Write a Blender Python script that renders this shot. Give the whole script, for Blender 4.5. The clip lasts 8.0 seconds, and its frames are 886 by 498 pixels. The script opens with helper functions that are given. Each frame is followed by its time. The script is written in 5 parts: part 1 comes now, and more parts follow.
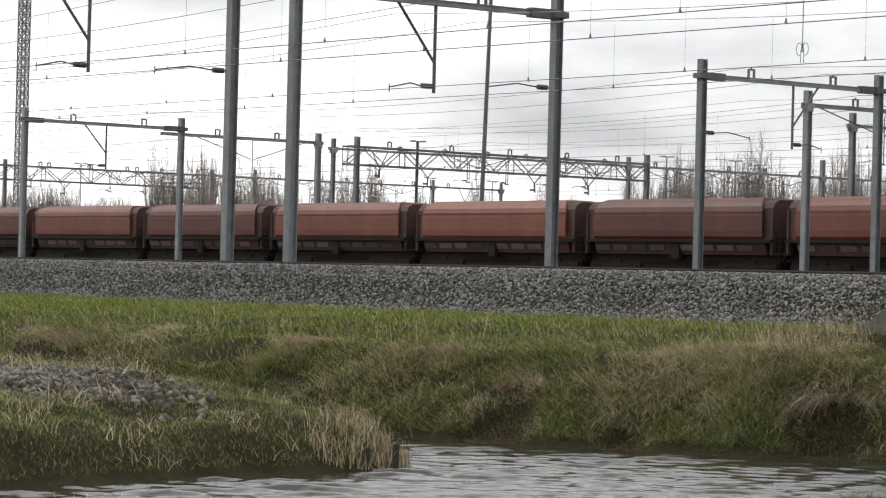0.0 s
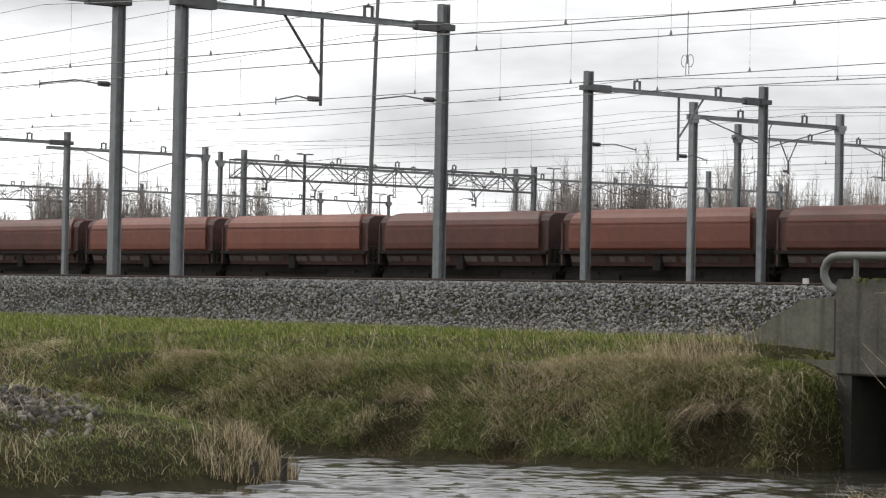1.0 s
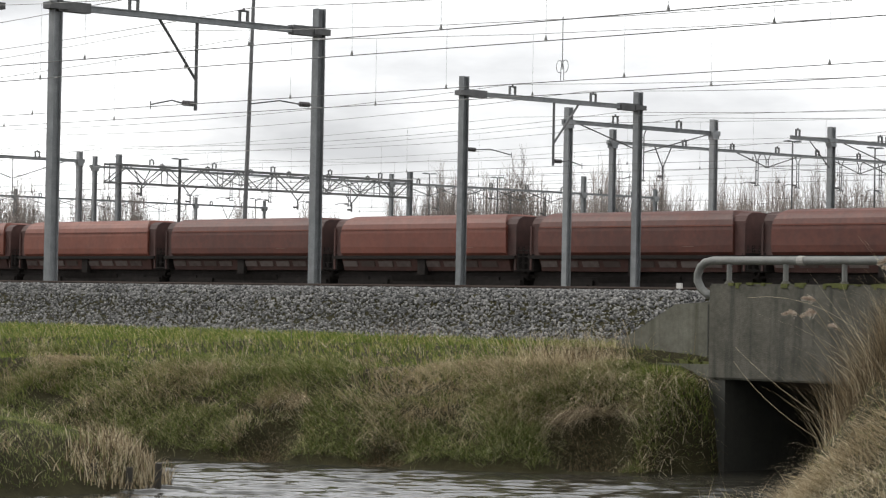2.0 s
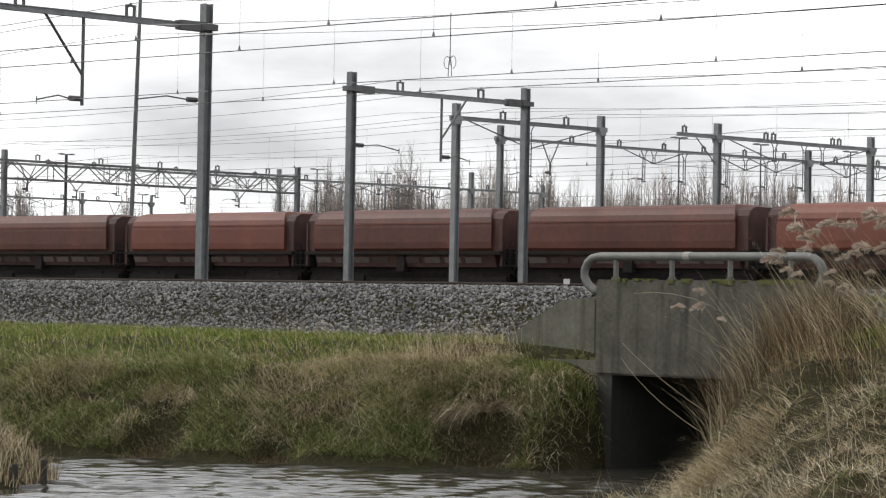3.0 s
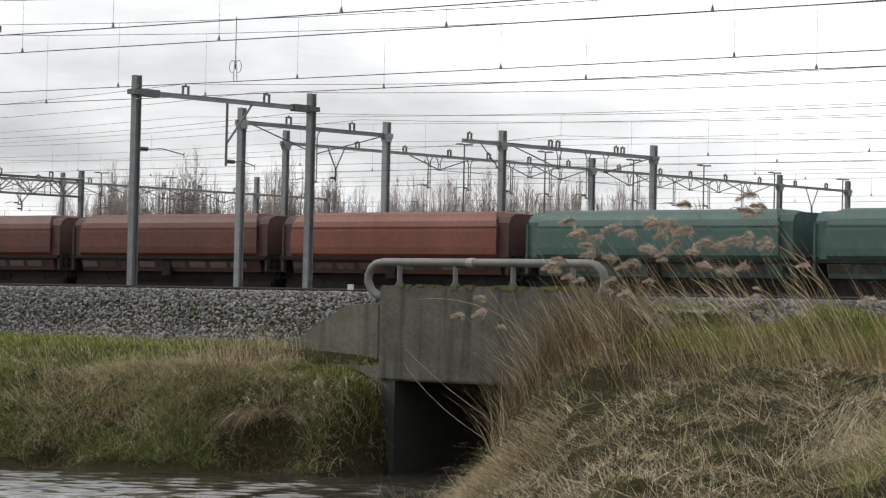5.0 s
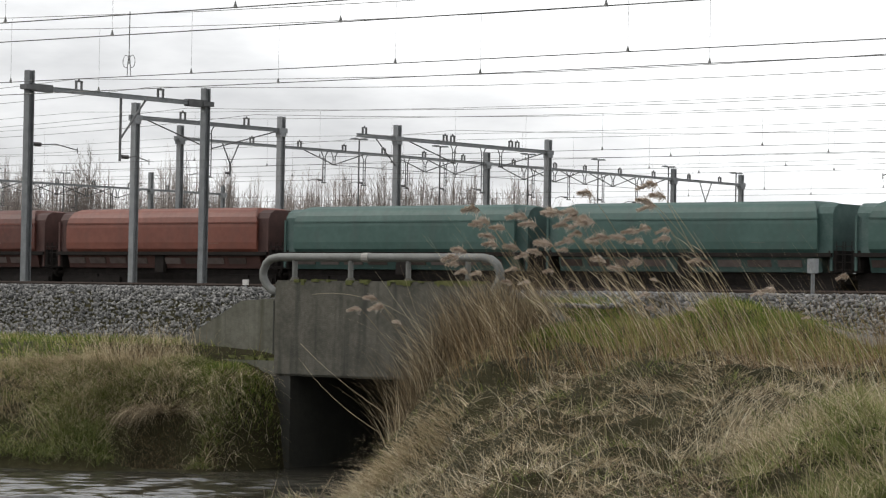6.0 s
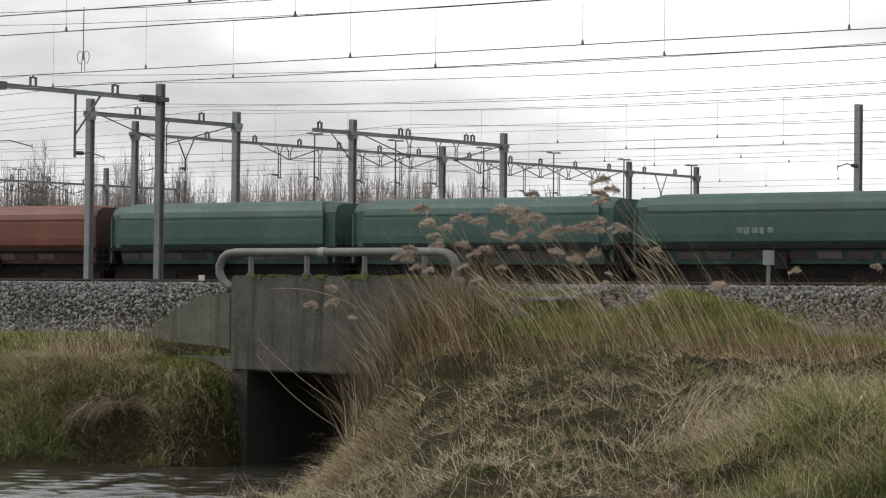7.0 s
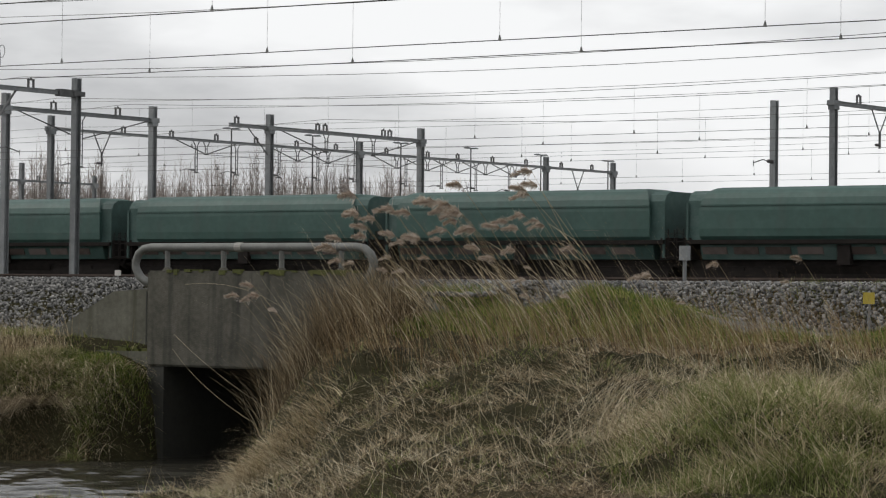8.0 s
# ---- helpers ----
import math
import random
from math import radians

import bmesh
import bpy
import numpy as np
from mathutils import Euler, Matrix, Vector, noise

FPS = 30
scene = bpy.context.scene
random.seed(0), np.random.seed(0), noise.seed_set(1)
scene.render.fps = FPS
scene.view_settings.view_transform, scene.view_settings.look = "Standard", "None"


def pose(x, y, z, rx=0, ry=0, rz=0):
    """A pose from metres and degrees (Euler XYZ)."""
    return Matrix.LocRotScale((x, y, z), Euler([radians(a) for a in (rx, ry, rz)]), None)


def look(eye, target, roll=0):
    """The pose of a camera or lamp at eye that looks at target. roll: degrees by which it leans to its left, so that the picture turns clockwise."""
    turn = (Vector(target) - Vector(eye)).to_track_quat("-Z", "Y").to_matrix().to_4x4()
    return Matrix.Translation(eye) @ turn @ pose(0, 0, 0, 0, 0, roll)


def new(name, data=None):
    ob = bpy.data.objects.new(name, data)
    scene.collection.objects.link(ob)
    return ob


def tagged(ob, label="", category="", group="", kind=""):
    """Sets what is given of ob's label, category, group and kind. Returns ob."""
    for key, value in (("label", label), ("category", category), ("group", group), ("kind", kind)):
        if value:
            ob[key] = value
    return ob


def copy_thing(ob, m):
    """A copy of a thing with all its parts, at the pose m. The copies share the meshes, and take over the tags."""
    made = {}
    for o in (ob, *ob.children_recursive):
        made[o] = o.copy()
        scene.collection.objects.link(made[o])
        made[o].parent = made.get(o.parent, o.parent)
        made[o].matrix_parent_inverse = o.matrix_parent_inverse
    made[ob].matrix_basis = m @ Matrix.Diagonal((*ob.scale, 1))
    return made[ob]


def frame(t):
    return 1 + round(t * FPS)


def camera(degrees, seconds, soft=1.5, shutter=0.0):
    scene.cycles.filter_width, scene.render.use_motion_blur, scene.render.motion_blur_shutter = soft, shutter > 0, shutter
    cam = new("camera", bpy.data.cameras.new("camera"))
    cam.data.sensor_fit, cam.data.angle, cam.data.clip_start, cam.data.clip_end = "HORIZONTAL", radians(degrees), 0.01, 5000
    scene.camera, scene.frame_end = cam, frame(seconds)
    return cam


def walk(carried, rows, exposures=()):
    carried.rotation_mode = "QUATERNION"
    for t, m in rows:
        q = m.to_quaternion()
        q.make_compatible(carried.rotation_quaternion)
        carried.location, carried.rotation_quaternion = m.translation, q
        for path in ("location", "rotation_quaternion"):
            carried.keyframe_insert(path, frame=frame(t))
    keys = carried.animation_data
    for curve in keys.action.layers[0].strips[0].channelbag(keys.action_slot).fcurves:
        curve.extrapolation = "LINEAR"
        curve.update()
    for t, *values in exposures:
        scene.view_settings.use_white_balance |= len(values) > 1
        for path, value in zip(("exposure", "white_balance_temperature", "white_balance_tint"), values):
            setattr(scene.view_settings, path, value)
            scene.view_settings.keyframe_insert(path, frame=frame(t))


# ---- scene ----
EYE = (0.0, 0.0, -0.4)
cam = camera(18.0, 8.0, soft=1.15, shutter=0.15)
# seconds, camera turn in degrees about x, y, z, sideways drift of the lens in metres
TURNS = [
    (0.0, 90.678, -1.475, 53.120, -0.055), (0.5, 90.860, -1.130, 51.988, -0.050), (1.0, 90.987, -1.115, 50.830, -0.045),
    (1.5, 91.102, -1.135, 49.626, -0.040), (2.0, 91.136, -1.048, 48.292, -0.030), (2.2, 91.096, -0.990, 47.827, -0.028),
    (3.3, 91.134, -1.112, 45.389, -0.025), (3.5, 91.163, -1.160, 45.032, -0.024), (4.0, 91.229, -1.195, 44.118, -0.020),
    (4.5, 91.298, -1.270, 42.971, 0.0), (5.0, 91.293, -1.310, 41.595, 0.0), (5.2, 91.255, -1.220, 41.104, 0.0),
    (6.3, 91.186, -1.000, 39.061, 0.0), (6.5, 91.138, -0.930, 38.893, 0.0), (7.0, 91.117, -0.665, 38.563, 0.0),
    (7.5, 91.094, -0.788, 37.779, 0.0), (8.0, 91.039, -0.673, 36.864, 0.0)]
walk(cam, [(t, pose(EYE[0] + d * 0.73, EYE[1] + d * 0.68, EYE[2], rx, ry, rz)) for t, rx, ry, rz, d in TURNS],
     ((0.0, 0.13), (0.5, -0.10), (1.0, 0.12), (1.5, 0.10), (2.0, 0.26), (3.5, 0.13), (4.0, 0.28), (5.0, 0.04), (6.5, 0.05), (7.0, -0.12), (7.5, -0.10), (8.0, -0.36)))

# ---- light ----
SUN_EL, SUN_AZ = radians(40), radians(-112)
world = bpy.data.worlds.new("overcast_sky")
scene.world = world
world.use_nodes = True
wn, wl = world.node_tree.nodes, world.node_tree.links
wn.clear()
w_out, w_bg = wn.new("ShaderNodeOutputWorld"), wn.new("ShaderNodeBackground")
w_sky = wn.new("ShaderNodeTexSky")
w_sky.sky_type, w_sky.sun_disc = "NISHITA", False
w_sky.sun_elevation, w_sky.sun_rotation = SUN_EL, SUN_AZ
w_sky.dust_density = 3.0
w_tc, w_map = wn.new("ShaderNodeTexCoord"), wn.new("ShaderNodeMapping")
w_map.inputs["Scale"].default_value = (1.0, 1.0, 3.6)
w_n1, w_n2 = wn.new("ShaderNodeTexNoise"), wn.new("ShaderNodeTexNoise")
w_n1.inputs["Scale"].default_value, w_n1.inputs["Detail"].default_value, w_n1.inputs["Roughness"].default_value = 9.0, 8.0, 0.55
w_n2.inputs["Scale"].default_value, w_n2.inputs["Detail"].default_value = 3.0, 3.0
w_add = wn.new("ShaderNodeMath")
w_add.operation = "MULTIPLY_ADD"
w_add.inputs[1].default_value = 0.5
w_ramp = wn.new("ShaderNodeValToRGB")
w_ramp.color_ramp.elements[0].position, w_ramp.color_ramp.elements[0].color = 0.58, (0.60, 0.61, 0.63, 1)
w_ramp.color_ramp.elements[1].position, w_ramp.color_ramp.elements[1].color = 0.86, (1.26, 1.27, 1.28, 1)
w_mix = wn.new("ShaderNodeMix")
w_mix.data_type = "RGBA"
w_mix.inputs["Factor"].default_value = 0.93
w_mul = wn.new("ShaderNodeVectorMath")
w_mul.operation = "SCALE"
w_mul.inputs["Scale"].default_value = 0.1
wl.new(w_tc.outputs["Generated"], w_map.inputs["Vector"])
wl.new(w_map.outputs["Vector"], w_n1.inputs["Vector"])
wl.new(w_map.outputs["Vector"], w_n2.inputs["Vector"])
wl.new(w_n1.outputs["Fac"], w_add.inputs[0])
wl.new(w_n2.outputs["Fac"], w_add.inputs[2])
wl.new(w_add.outputs[0], w_ramp.inputs["Fac"])
wl.new(w_sky.outputs["Color"], w_mul.inputs[0])
wl.new(w_mul.outputs[0], w_mix.inputs["A"])
wl.new(w_ramp.outputs["Color"], w_mix.inputs["B"])
wl.new(w_mix.outputs["Result"], w_bg.inputs["Color"])
w_bg.inputs["Strength"].default_value = 1.0
wl.new(w_bg.outputs[0], w_out.inputs[0])

sun = new("sun", bpy.data.lights.new("sun", "SUN"))
sun.data.energy, sun.data.angle, sun.data.color = 1.5, radians(12), (1.0, 0.97, 0.92)
sun.matrix_world = look((0, 0, 60), Vector((0, 0, 60)) - Vector((math.sin(SUN_AZ) * math.cos(SUN_EL), math.cos(SUN_AZ) * math.cos(SUN_EL), math.sin(SUN_EL))))

# ---- materials ----
def surface(name, stops, scale=4.0, rough=0.8, metal=0.0, bump=0.0, bump_scale=40.0, stretch=(1, 1, 1), island=0.0, per_object=0.0,
            streaks=0.0, streak_color=(0.1, 0.1, 0.1), streak_scale=(3, 3, 0.3), spec=0.5, world_space=False, thin=0.0):
    """A procedural surface: a two-scale noise through colour stops, with optional streaks, relief and variation by piece."""
    m = bpy.data.materials.new(name)
    m.use_nodes = True
    n, l = m.node_tree.nodes, m.node_tree.links
    b = n["Principled BSDF"]
    if world_space:
        co = n.new("ShaderNodeNewGeometry").outputs["Position"]
    else:
        co = n.new("ShaderNodeTexCoord").outputs["Object"]
    mp = n.new("ShaderNodeMapping")
    mp.inputs["Scale"].default_value = stretch
    l.new(co, mp.inputs["Vector"])
    a = n.new("ShaderNodeTexNoise")
    a.inputs["Scale"].default_value, a.inputs["Detail"].default_value, a.inputs["Roughness"].default_value = scale, 6, 0.6
    l.new(mp.outputs[0], a.inputs["Vector"])
    fine = n.new("ShaderNodeTexNoise")
    fine.inputs["Scale"].default_value, fine.inputs["Detail"].default_value = scale * 9, 4
    l.new(mp.outputs[0], fine.inputs["Vector"])
    s = n.new("ShaderNodeMath")
    s.operation = "MULTIPLY_ADD"
    s.inputs[1].default_value = 0.35
    l.new(fine.outputs["Fac"], s.inputs[0])
    s2 = n.new("ShaderNodeMath")
    s2.operation = "MULTIPLY"
    s2.inputs[1].default_value = 0.65
    l.new(a.outputs["Fac"], s2.inputs[0])
    l.new(s2.outputs[0], s.inputs[2])
    fac = s.outputs[0]
    for amount, node_kind, socket in ((island, "ShaderNodeNewGeometry", "Random Per Island"), (per_object, "ShaderNodeObjectInfo", "Random")):
        if amount:
            src = n.new(node_kind).outputs[socket]
            sh = n.new("ShaderNodeMath")
            sh.operation = "MULTIPLY_ADD"
            sh.inputs[1].default_value = amount
            l.new(src, sh.inputs[0])
            off = n.new("ShaderNodeMath")
            off.operation = "SUBTRACT"
            off.inputs[1].default_value = amount * 0.5
            l.new(fac, off.inputs[0])
            l.new(off.outputs[0], sh.inputs[2])
            fac = sh.outputs[0]
    r = n.new("ShaderNodeValToRGB")
    e = r.color_ramp.elements
    while len(e) < len(stops):
        e.new(0.5)
    for i, (p, c) in enumerate(stops):
        e[i].position, e[i].color = p, (*c, 1)
    l.new(fac, r.inputs["Fac"])
    color = r.outputs["Color"]
    if streaks:
        sm = n.new("ShaderNodeMapping")
        sm.inputs["Scale"].default_value = streak_scale
        l.new(co, sm.inputs["Vector"])
        sn = n.new("ShaderNodeTexNoise")
        sn.inputs["Scale"].default_value, sn.inputs["Detail"].default_value = 1.0, 5
        l.new(sm.outputs[0], sn.inputs["Vector"])
        sr = n.new("ShaderNodeMapRange")
        sr.inputs[1].default_value, sr.inputs[2].default_value, sr.inputs[4].default_value = 0.5, 0.75, streaks
        l.new(sn.outputs["Fac"], sr.inputs[0])
        mx = n.new("ShaderNodeMix")
        mx.data_type = "RGBA"
        l.new(sr.outputs[0], mx.inputs["Factor"])
        l.new(color, mx.inputs["A"])
        mx.inputs["B"].default_value = (*streak_color, 1)
        color = mx.outputs["Result"]
    l.new(color, b.inputs["Base Color"])
    b.inputs["Roughness"].default_value, b.inputs["Metallic"].default_value = rough, metal
    b.inputs["Specular IOR Level"].default_value = spec
    if bump:
        bn = n.new("ShaderNodeTexNoise")
        bn.inputs["Scale"].default_value, bn.inputs["Detail"].default_value = bump_scale, 4
        l.new(mp.outputs[0], bn.inputs["Vector"])
        bp = n.new("ShaderNodeBump")
        bp.inputs["Strength"].default_value, bp.inputs["Distance"].default_value = bump, 0.02
        l.new(bn.outputs["Fac"], bp.inputs["Height"])
        l.new(bp.outputs[0], b.inputs["Normal"])
    if thin:
        tr, ms = n.new("ShaderNodeBsdfTranslucent"), n.new("ShaderNodeMixShader")
        l.new(color, tr.inputs["Color"])
        ms.inputs["Fac"].default_value = thin
        l.new(b.outputs[0], ms.inputs[1])
        l.new(tr.outputs[0], ms.inputs[2])
        l.new(ms.outputs[0], n["Material Output"].inputs["Surface"])
    return m


GALV = surface("galvanised_steel", [(0.3, (0.16, 0.17, 0.175)), (0.7, (0.30, 0.31, 0.315))], 2.5, 0.6, 0.35, 0.1, 60, per_object=0.25, streaks=0.35, streak_color=(0.10, 0.10, 0.10), streak_scale=(6, 6, 0.25))
STEEL_OLD = surface("weathered_dark_steel", [(0.3, (0.075, 0.075, 0.075)), (0.7, (0.15, 0.15, 0.15))], 3, 0.65, 0.3, 0.1, 60, per_object=0.3)
WIRE = surface("oxidised_copper_wire", [(0.3, (0.09, 0.09, 0.085)), (0.7, (0.16, 0.16, 0.155))], 1, 0.5, 0.4)
INSUL = surface("brown_insulator", [(0.3, (0.05, 0.045, 0.045)), (0.7, (0.11, 0.10, 0.10))], 8, 0.35)
CONC = surface("stained_concrete", [(0.25, (0.026, 0.026, 0.019)), (0.46, (0.068, 0.065, 0.050)), (0.75, (0.145, 0.136, 0.110))], 1.5, 0.9, 0, 0.5, 45, streaks=1.0, streak_color=(0.022, 0.022, 0.018), streak_scale=(4.5, 4.5, 0.3))
CONC_MOSS = surface("mossy_concrete", [(0.3, (0.066, 0.065, 0.048)), (0.55, (0.125, 0.121, 0.096)), (0.75, (0.185, 0.178, 0.145))], 1.8, 0.95, 0, 0.35, 45, streaks=0.9, streak_color=(0.050, 0.050, 0.030), streak_scale=(7.0, 7.0, 0.25))
# damp concrete, darkened further to carry the shade of the culvert mouth
CONC_WET_SHADE = surface("wet_shaded_concrete", [(0.3, (0.020, 0.020, 0.016)), (0.7, (0.046, 0.045, 0.037))], 1.4, 0.75, 0, 0.3, 30, streaks=0.6, streak_color=(0.030, 0.030, 0.026))
MOSS = surface("moss", [(0.3, (0.045, 0.055, 0.012)), (0.7, (0.12, 0.125, 0.03))], 12, 0.95, 0, 0.6, 120)
RAILING = surface("weathered_railing_tube", [(0.3, (0.105, 0.108, 0.10)), (0.7, (0.19, 0.192, 0.18))], 3, 0.65, 0.15, 0.1, 50, streaks=0.5, streak_color=(0.09, 0.085, 0.07))
RAIL = surface("rusty_rail", [(0.3, (0.045, 0.032, 0.026)), (0.7, (0.085, 0.06, 0.048))], 5, 0.75, 0.2)
SLEEPER = surface("concrete_sleeper", [(0.3, (0.22, 0.21, 0.19)), (0.7, (0.34, 0.33, 0.30))], 4, 0.9)
STONE = surface("ballast_stone", [(0.05, (0.065, 0.065, 0.064)), (0.4, (0.128, 0.126, 0.122)), (0.65, (0.190, 0.186, 0.178)), (0.98, (0.32, 0.312, 0.296))], 0.7, 0.9, 0, 0.3, 60, island=0.95, spec=0.3, world_space=True)
BED = surface("ballast_bed", [(0.3, (0.10, 0.097, 0.092)), (0.7, (0.24, 0.232, 0.22))], 18, 0.95, 0, 1.0, 60, world_space=True)
SOIL = surface("dark_bank_soil", [(0.25, (0.016, 0.014, 0.008)), (0.5, (0.034, 0.031, 0.015)), (0.8, (0.070, 0.062, 0.030))], 1.1, 0.95, 0, 0.9, 40, spec=0.1, world_space=True)
MUD = surface("dark_mud", [(0.3, (0.018, 0.015, 0.011)), (0.7, (0.045, 0.038, 0.028))], 4, 0.7, 0, 0.6, 30, world_space=True)
PATH = surface("grey_gravel_path", [(0.3, (0.085, 0.080, 0.066)), (0.7, (0.150, 0.142, 0.122))], 8, 0.95, 0, 0.6, 120, world_space=True)
RED = surface("oxide_red_paint", [(0.2, (0.066, 0.018, 0.011)), (0.5, (0.132, 0.036, 0.021)), (0.8, (0.195, 0.062, 0.038))], 0.5, 0.6, 0, 0.12, 12, per_object=0.50, streaks=0.4, streak_color=(0.085, 0.036, 0.027), streak_scale=(1.6, 1.6, 0.8))
# grimy red, darkened also for the shade on the wagon ends
RED_LOW = surface("grimy_shaded_red_paint", [(0.2, (0.030, 0.015, 0.012)), (0.5, (0.058, 0.024, 0.019)), (0.8, (0.095, 0.042, 0.034))], 1.5, 0.75, 0, 0.2, 12, per_object=0.3)
GREEN = surface("faded_green_paint", [(0.2, (0.022, 0.056, 0.046)), (0.5, (0.040, 0.090, 0.076)), (0.8, (0.070, 0.130, 0.114))], 0.5, 0.6, 0, 0.12, 12, per_object=0.35, streaks=0.5, streak_color=(0.05, 0.07, 0.063), streak_scale=(1.6, 1.6, 0.8))
GREEN_LOW = surface("grimy_green_paint", [(0.2, (0.022, 0.045, 0.040)), (0.5, (0.04, 0.085, 0.075)), (0.8, (0.09, 0.13, 0.12))], 1.5, 0.7, 0, 0.2, 12, per_object=0.3)
UNDER = surface("brake_dust_steel", [(0.3, (0.010, 0.009, 0.008)), (0.7, (0.028, 0.023, 0.021))], 3, 0.9, spec=0.15)
GRIME = surface("dusty_panel", [(0.3, (0.065, 0.046, 0.040)), (0.7, (0.15, 0.12, 0.11))], 3, 0.8, per_object=0.6)
DATA = surface("worn_pale_lettering", [(0.3, (0.13, 0.095, 0.08)), (0.7, (0.27, 0.23, 0.20))], 9, 0.8)
WHITE = surface("faded_white_marking", [(0.3, (0.42, 0.40, 0.38)), (0.7, (0.62, 0.60, 0.57))], 6, 0.7)
LETTERS = surface("worn_white_lettering", [(0.38, (0.05, 0.10, 0.085)), (0.66, (0.30, 0.32, 0.30))], 5, 0.8)
YELLOW = surface("yellow_sign", [(0.3, (0.30, 0.23, 0.02)), (0.7, (0.42, 0.33, 0.04))], 6, 0.6)
BARK = surface("bare_bark", [(0.3, (0.130, 0.112, 0.099)), (0.7, (0.247, 0.215, 0.192))], 3, 0.9, per_object=0.5)
TWIG = surface("bare_twigs", [(0.3, (0.195, 0.169, 0.150)), (0.7, (0.364, 0.312, 0.280))], 0.5, 0.9, per_object=0.5)
STRAW = surface("dead_reed_straw", [(0.1, (0.060, 0.042, 0.023)), (0.35, (0.225, 0.165, 0.095)), (0.6, (0.42, 0.335, 0.205)), (0.9, (0.70, 0.60, 0.42))], 0.7, 0.85, island=1.2, spec=0.25, world_space=True, thin=0.18)
PALE_STRAW = surface("sun_bleached_straw", [(0.1, (0.26, 0.20, 0.115)), (0.45, (0.48, 0.39, 0.245)), (0.9, (0.72, 0.62, 0.44))], 0.9, 0.85, island=0.9, spec=0.25, world_space=True, thin=0.18)
MAT = surface("weathered_reed_mat", [(0.1, (0.065, 0.047, 0.028)), (0.45, (0.185, 0.140, 0.085)), (0.75, (0.33, 0.265, 0.165)), (0.95, (0.58, 0.49, 0.34))], 0.8, 0.85, island=1.1, spec=0.25, world_space=True, thin=0.18)
LITTER = surface("brown_reed_litter", [(0.1, (0.046, 0.034, 0.020)), (0.45, (0.130, 0.096, 0.058)), (0.7, (0.225, 0.172, 0.104)), (0.95, (0.40, 0.32, 0.20))], 0.9, 0.9, island=0.9, spec=0.2, world_space=True, thin=0.18)
RUSSET = surface("russet_reed", [(0.1, (0.085, 0.050, 0.022)), (0.45, (0.21, 0.130, 0.058)), (0.7, (0.33, 0.225, 0.110)), (0.95, (0.50, 0.40, 0.23))], 0.8, 0.85, island=1.0, world_space=True, thin=0.18)
GRASS = surface("bank_grass", [(0.1, (0.060, 0.076, 0.020)), (0.36, (0.143, 0.178, 0.046)), (0.64, (0.230, 0.262, 0.080)), (0.84, (0.40, 0.370, 0.190)), (0.98, (0.64, 0.56, 0.37))], 1.0, 0.85, island=0.8, spec=0.25, world_space=True, thin=0.18)
LAWN = surface("fresh_grass", [(0.05, (0.055, 0.088, 0.013)), (0.45, (0.120, 0.172, 0.025)), (0.72, (0.205, 0.245, 0.048)), (0.95, (0.42, 0.37, 0.15))], 0.9, 0.85, island=1.0, spec=0.25, world_space=True, thin=0.18)
PALE = surface("bleached_reed", [(0.2, (0.36, 0.29, 0.18)), (0.6, (0.56, 0.47, 0.32)), (0.9, (0.74, 0.66, 0.49))], 0.8, 0.8, island=0.8, world_space=True)
PLUME = surface("reed_plume", [(0.2, (0.30, 0.225, 0.165)), (0.5, (0.50, 0.41, 0.325)), (0.8, (0.74, 0.66, 0.57))], 6, 0.95, island=0.7, world_space=True, thin=0.18)
RUBBLE = surface("brown_rubble", [(0.1, (0.040, 0.036, 0.030)), (0.5, (0.095, 0.084, 0.072)), (0.9, (0.24, 0.215, 0.185))], 2, 0.95, 0, 0.4, 40, island=0.9, world_space=True)

WATER = bpy.data.materials.new("rippled_water")
WATER.use_nodes = True
_n, _l = WATER.node_tree.nodes, WATER.node_tree.links
_b = _n["Principled BSDF"]
_b.inputs["Base Color"].default_value, _b.inputs["Roughness"].default_value = (0.035, 0.033, 0.026, 1), 0.03
_b.inputs["IOR"].default_value = 1.33
_g, _mp = _n.new("ShaderNodeNewGeometry"), _n.new("ShaderNodeMapping")
_mp.inputs["Rotation"].default_value, _mp.inputs["Scale"].default_value = (0, 0, radians(-43)), (1.0, 1.5, 1)
_l.new(_g.outputs["Position"], _mp.inputs["Vector"])
_last = None
for _s, _d in ((9.0, 0.02), (24.0, 0.008)):
    _w, _bp = _n.new("ShaderNodeTexNoise"), _n.new("ShaderNodeBump")
    _w.inputs["Scale"].default_value, _w.inputs["Detail"].default_value = _s, 3
    _bp.inputs["Strength"].default_value, _bp.inputs["Distance"].default_value = 0.22, _d
    _l.new(_mp.outputs[0], _w.inputs["Vector"])
    _l.new(_w.outputs["Fac"], _bp.inputs["Height"])
    if _last:
        _l.new(_last.outputs[0], _bp.inputs["Normal"])
    _last = _bp
_l.new(_last.outputs[0], _b.inputs["Normal"])


# ---- mesh helpers ----
def box(bm, x0, x1, y0, y1, z0, z1):
    v = [bm.verts.new(p) for p in ((x0, y0, z0), (x1, y0, z0), (x1, y1, z0), (x0, y1, z0), (x0, y0, z1), (x1, y0, z1), (x1, y1, z1), (x0, y1, z1))]
    for f in ((0, 3, 2, 1), (4, 5, 6, 7), (0, 1, 5, 4), (1, 2, 6, 5), (2, 3, 7, 6), (3, 0, 4, 7)):
        bm.faces.new([v[i] for i in f])


